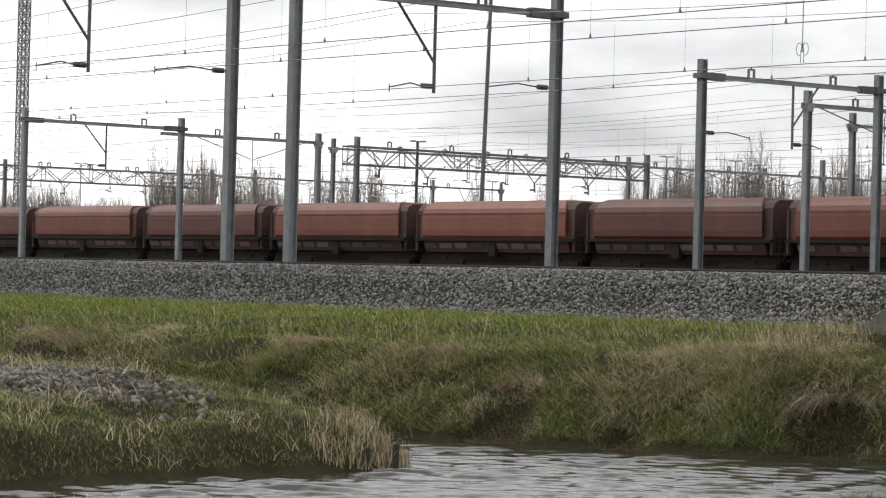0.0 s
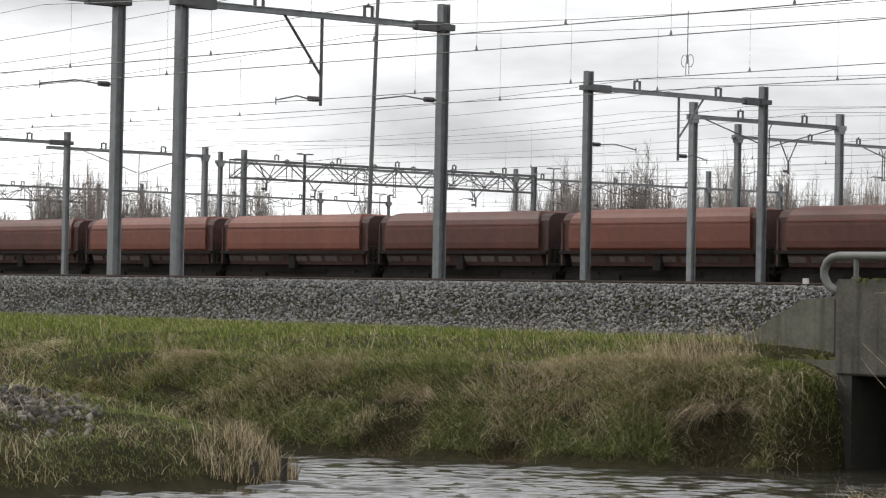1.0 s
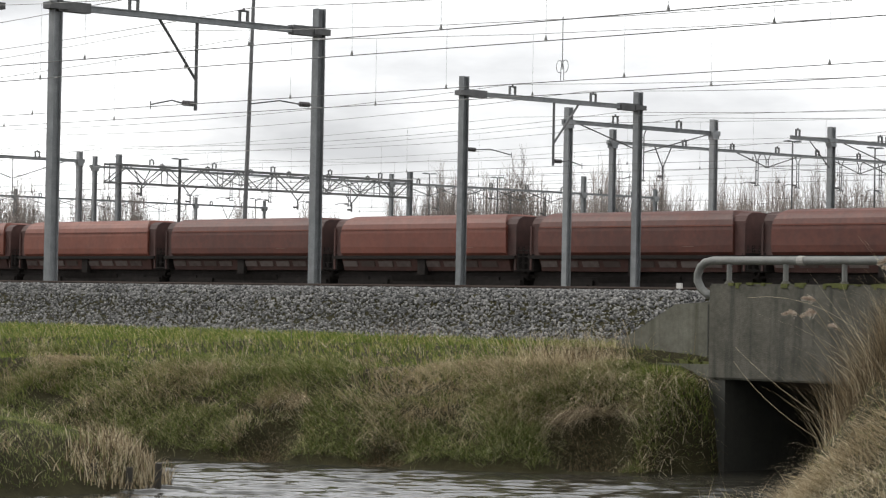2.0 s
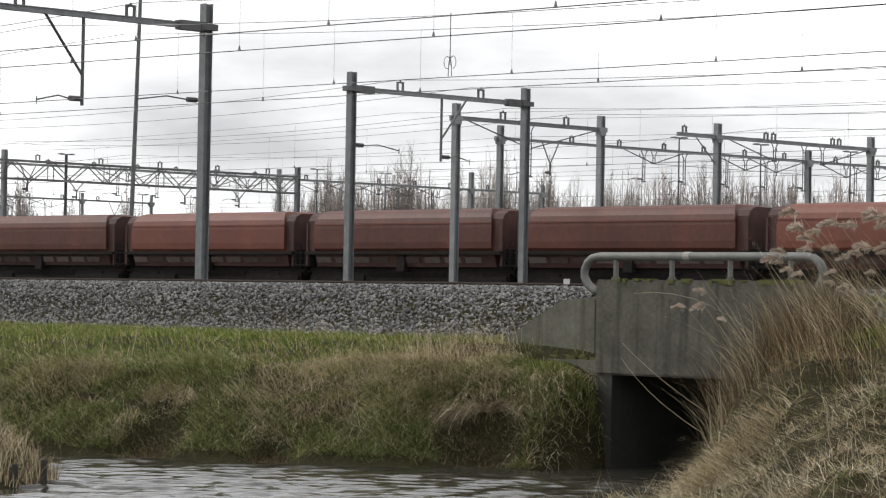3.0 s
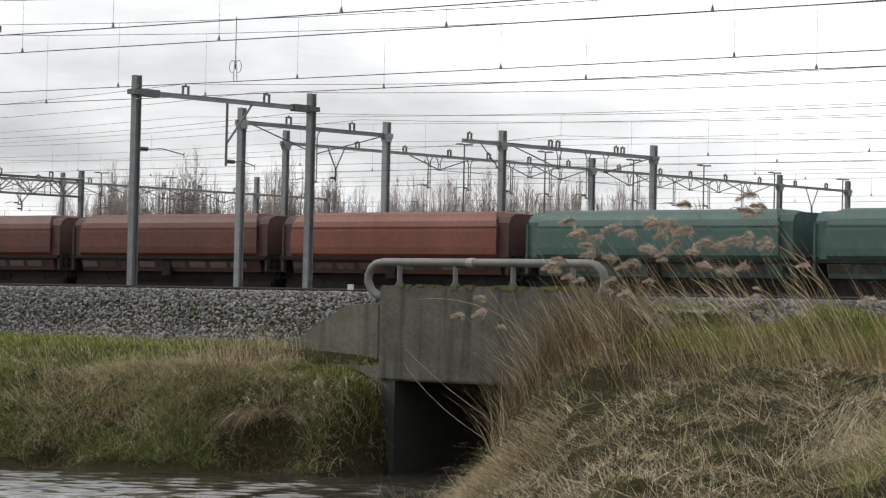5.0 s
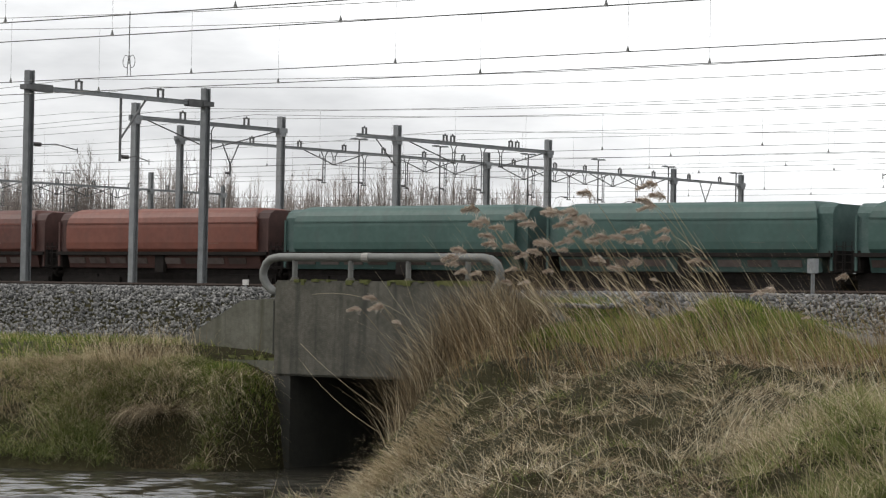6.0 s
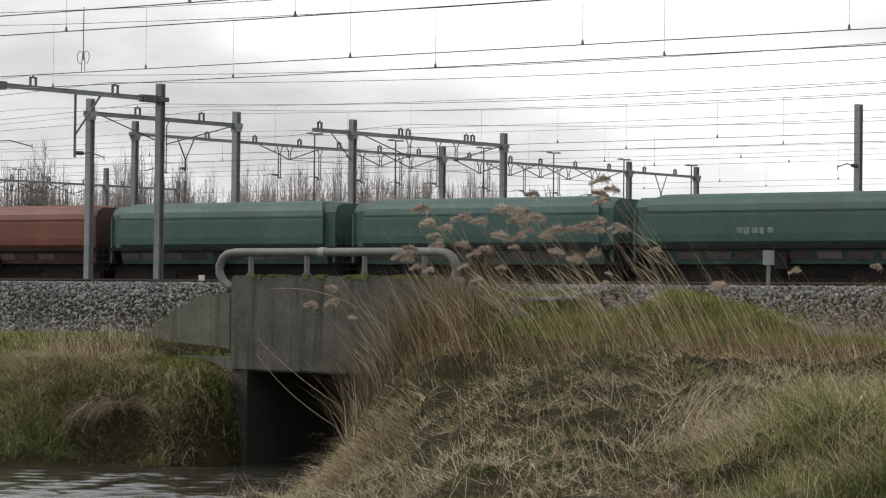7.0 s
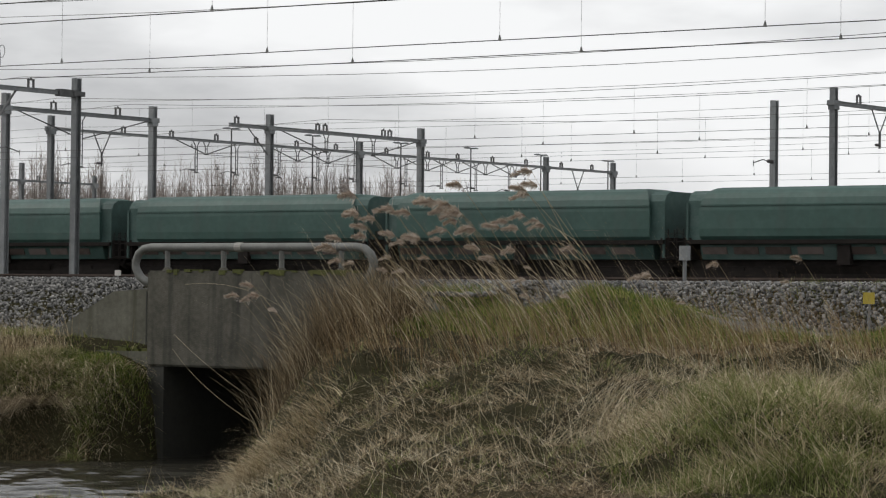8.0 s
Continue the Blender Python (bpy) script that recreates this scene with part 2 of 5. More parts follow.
def tube(bm, points, r, seg=8, r_end=None, cap=True):
    """A round bar along points, tapering to r_end."""
    pts = [Vector(p) for p in points]
    rings = []
    for i, p in enumerate(pts):
        d = (pts[min(i + 1, len(pts) - 1)] - pts[max(i - 1, 0)]).normalized()
        if i == 0:
            a = d.cross(Vector((0, 0, 1)) if abs(d.z) < 0.9 else Vector((1, 0, 0))).normalized()
        else:
            a = (a - d * a.dot(d)).normalized()
        b = d.cross(a)
        rr = r if r_end is None else r + (r_end - r) * i / (len(pts) - 1)
        rings.append([bm.verts.new(p + (a * math.cos(k * math.tau / seg) + b * math.sin(k * math.tau / seg)) * rr) for k in range(seg)])
    for u, v in zip(rings, rings[1:]):
        for k in range(seg):
            bm.faces.new((u[k], u[(k + 1) % seg], v[(k + 1) % seg], v[k]))
    if cap:
        bm.faces.new(rings[0][::-1])
        bm.faces.new(rings[-1])


def prism(bm, profile, x0, x1, shift0=None, shift1=None):
    """A closed (y, z) profile drawn out along x; the shifts move single profile points along x at the ends."""
    k = len(profile)
    a = [bm.verts.new((x0 + (shift0[i] if shift0 else 0), y, z)) for i, (y, z) in enumerate(profile)]
    b = [bm.verts.new((x1 + (shift1[i] if shift1 else 0), y, z)) for i, (y, z) in enumerate(profile)]
    for i in range(k):
        bm.faces.new((a[i], a[(i + 1) % k], b[(i + 1) % k], b[i]))
    bm.faces.new(a[::-1])
    bm.faces.new(b)


def h_beam(bm, x, y, z0, z1, w, d, t=0.022):
    """An upright H section."""
    box(bm, x - w / 2, x + w / 2, y - d / 2, y - d / 2 + t, z0, z1)
    box(bm, x - w / 2, x + w / 2, y + d / 2 - t, y + d / 2, z0, z1)
    box(bm, x - t / 2, x + t / 2, y - d / 2 + t, y + d / 2 - t, z0, z1)


def shape(draw, *args, **kw):
    bm = bmesh.new()
    draw(bm, *args, **kw)
    return bm


def part(name, bm, material, parent=None, label="", smooth=False):
    bmesh.ops.recalc_face_normals(bm, faces=bm.faces)
    me = bpy.data.meshes.new(name)
    bm.to_mesh(me)
    bm.free()
    if smooth:
        me.shade_smooth()
    me.materials.append(material)
    ob = new(name, me)
    if parent is not None:
        ob.parent = parent
    if label:
        ob["label"] = label
    return ob


def thing(name, label, category, group="", kind="", at=(0, 0, 0)):
    ob = new(name)
    ob.empty_display_size = 0.1
    ob.location = at
    return tagged(ob, label, category, group, kind)


def array_mesh(name, verts, faces, material, smooth=False):
    """A mesh from numpy arrays; faces all have the same corner count."""
    me = bpy.data.meshes.new(name)
    k = faces.shape[1]
    me.vertices.add(len(verts))
    me.vertices.foreach_set("co", np.asarray(verts, dtype=np.float32).ravel())
    me.loops.add(faces.size)
    me.loops.foreach_set("vertex_index", np.asarray(faces, dtype=np.int32).ravel())
    me.polygons.add(len(faces))
    me.polygons.foreach_set("loop_start", np.arange(len(faces), dtype=np.int32) * k)
    me.update(calc_edges=True)
    me.validate()
    if smooth:
        me.shade_smooth()
    me.materials.append(material)
    return new(name, me)


# ---- terrain ----
WATER_Z = -2.9
SHORE = [(-29.45, 42), (-29.45, 31.2), (-29.4, 30.2), (-30.8, 28.5), (-32.8, 27.3), (-34.6, 26.5), (-36.4, 25.7), (-40, 24.2), (-48, 21.5), (-70, 14),
         (-70, 12), (-48, 19.6), (-40, 22.0), (-34, 23.2), (-31.4, 22.9), (-30.3, 21.9), (-29.7, 20.6), (-29.5, 18.8), (-29.1, 17), (-28.5, 15.2), (-28, 11), (-30, -20),
         (-24, -20), (-25.2, 11), (-25.4, 13), (-24.6, 17), (-23.4, 21), (-23.0, 24.5), (-23.5, 26.5), (-24.8, 28.4), (-26.2, 30.0), (-26.6, 31.2), (-26.6, 42)]


def shore_distance(px, py):
    """Metres from the shore line, negative in the water."""
    best = np.full(px.shape, 1e9)
    inside = np.zeros(px.shape, bool)
    for (x0, y0), (x1, y1) in zip(SHORE, SHORE[1:] + SHORE[:1]):
        dx, dy = x1 - x0, y1 - y0
        u = np.clip(((px - x0) * dx + (py - y0) * dy) / (dx * dx + dy * dy), 0, 1)
        best = np.minimum(best, np.hypot(px - x0 - u * dx, py - y0 - u * dy))
        cross = (y0 > py) != (y1 > py)
        with np.errstate(divide="ignore", invalid="ignore"):
            inside ^= cross & (px < (x1 - x0) * (py - y0) / (y1 - y0 if y1 != y0 else 1e-9) + x0)
    return np.where(inside, -best, best)


def smooth01(v):
    v = np.clip(v, 0, 1)
    return v * v * (3 - 2 * v)


def wobble(px, py, f, seed):
    r = np.random.RandomState(seed)
    out = np.zeros(px.shape)
    for k in range(7):
        a, p = r.uniform(0, math.tau), r.uniform(0, math.tau)
        g = f * r.uniform(0.6, 2.2)
        out += np.sin(g * (px * math.cos(a) + py * math.sin(a)) + p) / 7
    return out


# undercut hollows in the far bank: centre and radius
HOLLOWS = ((-30.34, 30.06, 0.72), (-32.55, 27.85, 0.42), (-34.45, 26.95, 0.62), (-37.6, 25.5, 0.5))


# pits among the reed litter on the near bank: centre and radius
PITS = ((-17.5, 22.5, 0.36), (-15.2, 23.6, 0.30), (-19.8, 25.2, 0.34), (-14.4, 25.6, 0.4))


def hollow(px, py):
    out = np.zeros(np.shape(px))
    for hx, hy, hr in HOLLOWS:
        out = np.maximum(out, np.exp(-(((px - hx) ** 2 + (py - hy) ** 2) / hr ** 2) ** 2))
    return out


def ground_z(px, py):
    px, py = np.asarray(px, float), np.asarray(py, float)
    d = shore_distance(px, py)
    d = np.where(d > 0, d + 5 * smooth01((py - 32.0) / 0.4), d)
    d = np.where((d > 0) & (px < -29.4), d + (1.15 * smooth01((py - 30.2) / 1.2) + 0.25 * smooth01((py - 31.0) / 0.7)) * smooth01((px + 32.4) / 1.2) * smooth01(d / 0.3), d)
    island = (px < -27.0) & (py < 23.1 + 0.32 * (px + 40)) & (px > -75)
    right = px > -27.0
    far_top = -1.05 - 0.46 * (1 - smooth01((d - 0.8) / 5.0)) - 0.12 * smooth01((34.4 - py) / 8)
    right_top = -0.92 - 1.15 * smooth01((33.0 - py) / 15) + 0.58 * np.exp(-(((px + 21.9) / 2.2) ** 2 + ((py - 33.2) / 1.4) ** 2))
    rho, az = np.hypot(px, py), np.degrees(np.arctan2(px, py)) + 43
    low_top = -2.0 - 0.84 * smooth01((rho - 11) / 15)
    to_high = np.maximum(smooth01((az - 1.0) / 6), smooth01((py - 25.5) / 3))
    right_top = low_top + (right_top - low_top) * np.where(rho < 14, 0, to_high)
    right_top = right_top + 0.22 * wobble(px, py, 1.3, 6) * smooth01((d - 0.3) / 1.5) * smooth01((33 - py) / 3) * to_high
    right_top = right_top + (0.17 * wobble(px, py, 3.6, 91) + 0.12 * wobble(px, py, 8.0, 92)) * smooth01((d - 0.3) / 1.0) * smooth01((32.0 - py) / 1.5) * 1.3
    compass = az - 43
    right_top = right_top + 0.50 * np.exp(-(((compass + 28.3) / 4.6) ** 4 + ((rho - 25.6) / 2.3) ** 4))
    for qx, qy, qr in PITS:
        right_top = right_top - 0.28 * np.exp(-(((px - qx) ** 2 + (py - qy) ** 2) / qr ** 2) ** 2)
    pen_top = -1.72 - 0.55 * (1 - smooth01((d - 0.5) / 3.5))
    top = np.where(island, pen_top, np.where(right, right_top, far_top))
    run = np.where(island, 1.0, np.where(right, 1.9, 2.5))
    rise = smooth01(0.5 + 0.5 * np.clip(d / run, -1, 1)) * 2 - 1
    z = WATER_Z + (top - WATER_Z) * np.maximum(rise, 0) - 0.9 * smooth01(-d / 1.5)
    z = z + np.where(d > 0, (0.17 * wobble(px, py, 1.6, 3) + 0.13 * wobble(px, py, 4.2, 4)) * smooth01(d / 1.2) * np.where(px < -29, 1 - 0.75 * smooth01((d - 2.0) / 1.5), 1) * smooth01((34.6 - py) / 1.5), 0)
    z = z - np.where(d > 0, 0.30 * hollow(px, py) * smooth01(d / 0.3), 0)
    bank = smooth01((py - 34.3) / 1.35)
    z = np.where(py > 34.3, z + (-0.13 - z) * bank, z)
    z = np.where((py > 31.9) & (px > -29.5) & (px < -26.5) & (py < 39), np.maximum(z, -0.13) * 0 - 3.6, z)
    fill = smooth01((-23.8 - px) / 1.0) * smooth01((py - 32.35) / 0.3) * (px > -26.5) * (py < 39)
    z = z + np.maximum(-0.36 + 0.20 * smooth01((py - 33.6) / 1.6) - z, 0) * fill
    far = np.hypot(px + 30, py - 30) > 110
    z = np.where(far & (py < 34), -1.2, z)
    return z


def build_ground():
    gx = np.concatenate([[-3000, -1500, -700, -350, -220, -160, -120, -95], np.arange(-80, -56, 0.8), np.arange(-56, -14, 0.2), np.arange(-14, 6, 1.0), [12, 30, 80, 250, 800, 3000]])
    gy = np.concatenate([[-3000, -900, -250, -80, -40, -20, -8], np.arange(0, 12, 1.0), np.arange(12, 36.2, 0.2), np.arange(36.2, 40, 0.4), np.arange(41, 130, 6.0), [150, 220, 400, 900, 3500]])
    xx, yy = np.meshgrid(gx, gy, indexing="ij")
    zz = ground_z(xx, yy)
    v = np.stack([xx, yy, zz], -1).reshape(-1, 3)
    nx, ny = len(gx), len(gy)
    i = (np.arange(nx - 1)[:, None] * ny + np.arange(ny - 1)[None, :]).ravel()
    f = np.stack([i, i + ny, i + ny + 1, i + 1], 1)
    ob = array_mesh("ground", v, f, SOIL, True)
    tagged(ob, "grassy earth banks with dark soil beside the stream", "ground", kind="structure")
    wx = np.concatenate([[-90, -70], np.arange(-46, -22.4, 0.05), [-18, -15]])
    wy = np.concatenate([[-30, 0], np.arange(11.5, 32.0, 0.05), [36, 44]])
    qx, qy = np.meshgrid(wx, wy, indexing="ij")
    r = np.random.RandomState(12)
    qz = np.zeros(qx.shape)
    for k in range(26):
        wl = r.uniform(0.22, 0.95)
        a = radians(137) + r.normal(0, 0.30)
        amp = 0.0062 * wl
        ph = r.uniform(0, math.tau) + 1.3 * wobble(qx, qy, 0.7, 40 + k)
        qz += amp * np.sin(math.tau / wl * (qx * math.cos(a) + qy * math.sin(a)) + ph)
    calm = 0.12 + 0.88 * smooth01((31.0 - qy + 0.25 * (qx + 30)) / 4.5)
    qz = WATER_Z + qz * calm * (1 + 0.6 * wobble(qx, qy, 0.8, 77)) * ((qx > -60) & (qx < -20) & (qy > 5) & (qy < 35))
    n2 = len(wy)
    i = (np.arange(len(wx) - 1)[:, None] * n2 + np.arange(n2 - 1)[None, :]).ravel()
    global STREAM
    w = STREAM = array_mesh("water", np.stack([qx, qy, qz], -1).reshape(-1, 3), np.stack([i, i + n2, i + n2 + 1, i + 1], 1), WATER, True)
    tagged(w, "dark rippled stream water reflecting the bright sky", "water", kind="structure")


build_ground()


# ---- ballast, rails ----
TRACKS = [38.6, 42.8, 49.8, 53.2, 79.2, 83.4, 95.0, 99.3]


def stones(n, place, size, seed):
    """n small angular stones; place gives their centres."""
    r = np.random.RandomState(seed)
    c = place(r, n)
    base = np.array([(1, 0, 0), (-1, 0, 0), (0, 1, 0), (0, -1, 0), (0, 0, 1), (0, 0, -1)], float)
    faces = np.array([(0, 2, 4), (2, 1, 4), (1, 3, 4), (3, 0, 4), (2, 0, 5), (1, 2, 5), (3, 1, 5), (0, 3, 5)])
    q = r.normal(size=(n, 4))
    q /= np.linalg.norm(q, axis=1)[:, None]
    w, x, y, z = q.T
    rot = np.stack([1 - 2 * (y * y + z * z), 2 * (x * y - z * w), 2 * (x * z + y * w), 2 * (x * y + z * w), 1 - 2 * (x * x + z * z), 2 * (y * z - x * w),
                    2 * (x * z - y * w), 2 * (y * z + x * w), 1 - 2 * (x * x + y * y)], 1).reshape(n, 3, 3)
    s = size * r.uniform(0.6, 1.5, (n, 1, 1)) * r.uniform(0.65, 1.25, (n, 6, 1))
    p = np.einsum("nij,nkj->nki", rot, base[None] * s) + c[:, None]
    f = faces[None] + (np.arange(n) * 6)[:, None, None]
    return p.reshape(-1, 3), f.reshape(-1, 3)


def build_ballast():
    def slope(r, n):
        x = np.where(r.rand(n) < 0.62, r.uniform(-50, -16, n), r.uniform(-76, -50, n))
        y = r.uniform(34.15, 36.5, n)
        keep = ~((x > -29.8) & (x < -26.4) & (y < 35.4))
        x, y = x[keep], y[keep]
        return np.stack([x, y, ground_z(x, y) + r.uniform(-0.005, 0.035, len(x))], 1)
    r0 = np.random.RandomState(5)
    pts = slope(r0, 84000)
    sx, sy = r0.uniform(-29.7, -24.45, 6400), r0.uniform(32.6, 35.5, 6400)
    pts = np.concatenate([pts, np.stack([sx, sy, -0.33 + 0.20 * smooth01((sy - 33.6) / 1.6) + r0.uniform(-0.01, 0.03, 6400)], 1)])
    v, f = stones(len(pts), lambda r, n: pts, 0.029, 7)
    ob = array_mesh("ballast", v, f, STONE)
    cx, cy = np.meshgrid(np.array([-29.7, -25.55]), np.arange(32.6, 35.61, 0.25), indexing="ij")
    k = np.arange(cx.shape[1] - 1)
    top = array_mesh("culvert_cover", np.stack([cx, cy, -0.345 + 0.20 * smooth01((cy - 33.6) / 1.6)], -1).reshape(-1, 3), np.stack([k, k + len(k) + 1, k + len(k) + 2, k + 1], 1), BED, True)
    tagged(top, "grey crushed-stone fill over the culvert slab", "track bed", kind="structure")
    tagged(ob, "loose grey crushed-stone railway ballast on the embankment shoulder", "ballast", kind="stuff")
    xs = np.concatenate([[-900, -300, -150], np.arange(-100, -10, 0.5), [20, 200, 900]])
    ys = np.concatenate([np.arange(34.2, 35.9, 0.1), [36.4, 37.2, 60, 130]])
    xx, yy = np.meshgrid(xs, ys, indexing="ij")
    zz = ground_z(np.where(np.abs(xx + 28) < 1.9, -35.0, xx), yy) - 0.005
    ny = len(ys)
    i = (np.arange(len(xs) - 1)[:, None] * ny + np.arange(ny - 1)[None, :]).ravel()
    bed = array_mesh("ballast_bed", np.stack([xx, yy, zz], -1).reshape(-1, 3), np.stack([i, i + ny, i + ny + 1, i + 1], 1), BED, True)
    tagged(bed, "compacted grey stone track bed on top of the embankment", "track bed", kind="structure")


def rail_profile(y):
    return [(y - 0.07, -0.15), (y + 0.07, -0.15), (y + 0.07, -0.135), (y + 0.012, -0.115), (y + 0.012, -0.04), (y + 0.036, -0.03), (y + 0.036, 0.0), (y - 0.036, 0.0), (y - 0.036, -0.03), (y - 0.012, -0.04), (y - 0.012, -0.115), (y - 0.07, -0.135)]


def build_tracks():
    for k, yc in enumerate(TRACKS):
        t = thing("railway_track", "rust-brown steel rails on concrete sleepers in grey ballast", "railway track", "parallel yard tracks")
        for s in (-0.7175, 0.7175):
            part("rail", shape(prism, rail_profile(yc + s), -420, 60), RAIL, t)
        if k == 0:
            me = None
            for i in range(110):
                x = -80 + i * 0.6
                if me is None:
                    ob = part("sleeper", shape(box, -0.13, 0.13, -1.3, 1.3, -0.22, -0.152), SLEEPER, t)
                    me = ob.data
                else:
                    ob = new("sleeper", me)
                    ob.parent = t
                ob.location = (x, yc, 0)


build_ballast()
build_tracks()


# ---- overhead line ----
def post_parts(t, x, y, top, w=0.30, d=0.30, foot=-0.15, block=True, mat=GALV):
    part("post", shape(h_beam, x, y, foot, top, w, d), mat, t)
    bm = bmesh.new()
    box(bm, x - w * 0.9, x + w * 0.9, y - d * 0.9, y + d * 0.9, foot, foot + 0.04)
    part("base_plate", bm, mat, t)
    if block:
        part("foundation", shape(box, x - 0.55, x + 0.55, y - 0.55, y + 0.55, -0.5, foot), SLEEPER, t, "pale concrete foundation block")


def hoop(t, x, y, z, s=0.30):
    bm = bmesh.new()
    for dy in (-s / 2, s / 2):
        box(bm, x - 0.04, x + 0.04, y + dy - 0.035, y + dy + 0.035, z, z + s)
    box(bm, x - 0.04, x + 0.04, y - s / 2 - 0.04, y + s / 2 + 0.04, z + s, z + s + 0.06)
    br = part("feeder_bracket", bm, STEEL_OLD, t)
    part("insulator", shape(tube, [(x, y, z + s + 0.06), (x, y, z + s + 0.13)], 0.05, 8, 0.03), INSUL, br)


def drop_arm(t, x, y, z, low=5.5, side=1, reach=1.7, brace=1.5, mast=False):
    """A hanging arm with its brace, and the steady arm that guides the contact wire."""
    bm = bmesh.new()
    if not mast:
        tube(bm, [(x, y, z), (x, y, low)], 0.055, 8)
        tube(bm, [(x, y - side * brace, z), (x, y - side * 0.02, low + 0.95)], 0.045, 8)
    arm = part("drop_arm", bm, STEEL_OLD, t) if not mast else None
    bm = bmesh.new()
    y1, zz = y - side * 0.1, low + 0.2
    for k in range(5):
        tube(bm, [(x, y1 - side * 0.08 * k, zz), (x, y1 - side * (0.08 * k + 0.05), zz)], 0.085, 8)
    ins = part("insulator", bm, INSUL, t)
    bm = bmesh.new()
    ye = y - side * reach
    tube(bm, [(x, y, zz), (x, y1 - side * 0.45, zz), (x, (y1 + ye) / 2, zz + 0.06), (x, ye, zz - 0.12)], 0.024, 6)
    tube(bm, [(x, ye, zz - 0.02), (x, ye, zz - 0.26)], 0.018, 6)
    part("steady_arm", bm, STEEL_OLD, t)


def drop_frame(t, x, y, z, low, guide=True):
    """A slim hanging ladder frame, splayed at its head, with a small wire guide."""
    bm = bmesh.new()
    for s in (-1, 1):
        tube(bm, [(x, y + s * 0.24, z - 0.09), (x, y + s * 0.085, z - 0.32), (x, y + s * 0.085, low)], 0.028, 6)
    k = z - 0.45
    while k > low:
        box(bm, x - 0.02, x + 0.02, y - 0.085, y + 0.085, k - 0.02, k + 0.02)
        k -= 0.5
    box(bm, x - 0.04, x + 0.04, y - 0.17, y + 0.17, low - 0.03, low + 0.03)
    part("drop_frame", bm, STEEL_OLD, t)
    if guide:
        part("insulator", shape(tube, [(x, y - 0.1, low + 0.12), (x, y - 0.42, low + 0.13)], 0.06, 6), INSUL, t)
        bm = bmesh.new()
        tube(bm, [(x, y - 0.4, low + 0.13), (x, y - 0.8, low + 0.16), (x, y - 1.3, low + 0.03)], 0.02, 6)
        part("steady_arm", bm, STEEL_OLD, t)


def drop_fork(t, x, y, z, joint, low, half):
    """A forked hanger: two struts meet at a joint and go on as one short stem."""
    bm = bmesh.new()
    for s in (-1, 1):
        tube(bm, [(x, y + s * half, z), (x, y, joint)], 0.035, 6)
    tube(bm, [(x, y, joint + 0.03), (x, y, low)], 0.055, 6)
    part("drop_fork", bm, STEEL_OLD, t)
    bm = bmesh.new()
    for k in range(3):
        tube(bm, [(x, y - 0.10 - 0.09 * k, low + 0.15), (x, y - 0.16 - 0.09 * k, low + 0.15)], 0.07, 6)
    part("insulator", bm, INSUL, t)


def brace(t, x, ya, za, yb, zb, r=0.04):
    part("brace", shape(tube, [(x, ya, za), (x, yb, zb)], r, 6), STEEL_OLD, t)


def girder(t, x, y0, y1, z, h=0.19, w=0.16, clamps=True, collars=()):
    bm = bmesh.new()
    box(bm, x - w / 2, x + w / 2, y0, y1, z + h / 2 - 0.03, z + h / 2)
    box(bm, x - w / 2, x + w / 2, y0, y1, z - h / 2, z - h / 2 + 0.03)
    box(bm, x - 0.05, x + 0.05, y0, y1, z - h / 2 + 0.03, z + h / 2 - 0.03)
    part("beam", bm, GALV, t)
    for y, s in ((y0, 1), (y1, -1)) if clamps else ():
        bm = bmesh.new()
        box(bm, x - 0.2, x + 0.2, y - 0.33, y + 0.33, z - 0.10, z + 0.10)
        box(bm, x - 0.15, x + 0.15, min(y, y + s * 1.15), max(y, y + s * 1.15), z - 0.15, z + 0.15)
        part("beam_clamp", bm, STEEL_OLD, t)
    for y in collars:
        bm = bmesh.new()
        box(bm, x - 0.19, x + 0.19, y - 0.27, y + 0.27, z - 0.13, z + 0.10)
        box(bm, x - 0.17, x + 0.17, y - 0.20, y + 0.20, z - 0.30, z - 0.13)
        part("collar", bm, GALV, t)


def lattice(t, x, y0, y1, z0, z1):
    bm = bmesh.new()
    for dx in (-0.3, 0.3):
        for z in (z0, z1):
            box(bm, x + dx - 0.05, x + dx + 0.05, y0, y1, z - 0.06, z + 0.06)
    part("chord", bm, STEEL_OLD, t)
    n = max(2, round((y1 - y0) / 1.5))
    bm = bmesh.new()
    for k in range(n):
        a, b = y0 + (y1 - y0) * k / n, y0 + (y1 - y0) * (k + 1) / n
        up = k % 2
        for dx in (-0.3, 0.3):
            tube(bm, [(x + dx, a, z1 if up else z0), (x + dx, b, z0 if up else z1)], 0.04, 5)
            if k % 3 == 0:
                tube(bm, [(x + dx, a, z0), (x + dx, a, z1)], 0.035, 5)
    web = part("web", bm, STEEL_OLD, t)
    web["kind"] = "stuff"


PORTAL = "grey galvanised steel overhead-line portal spanning the tracks"


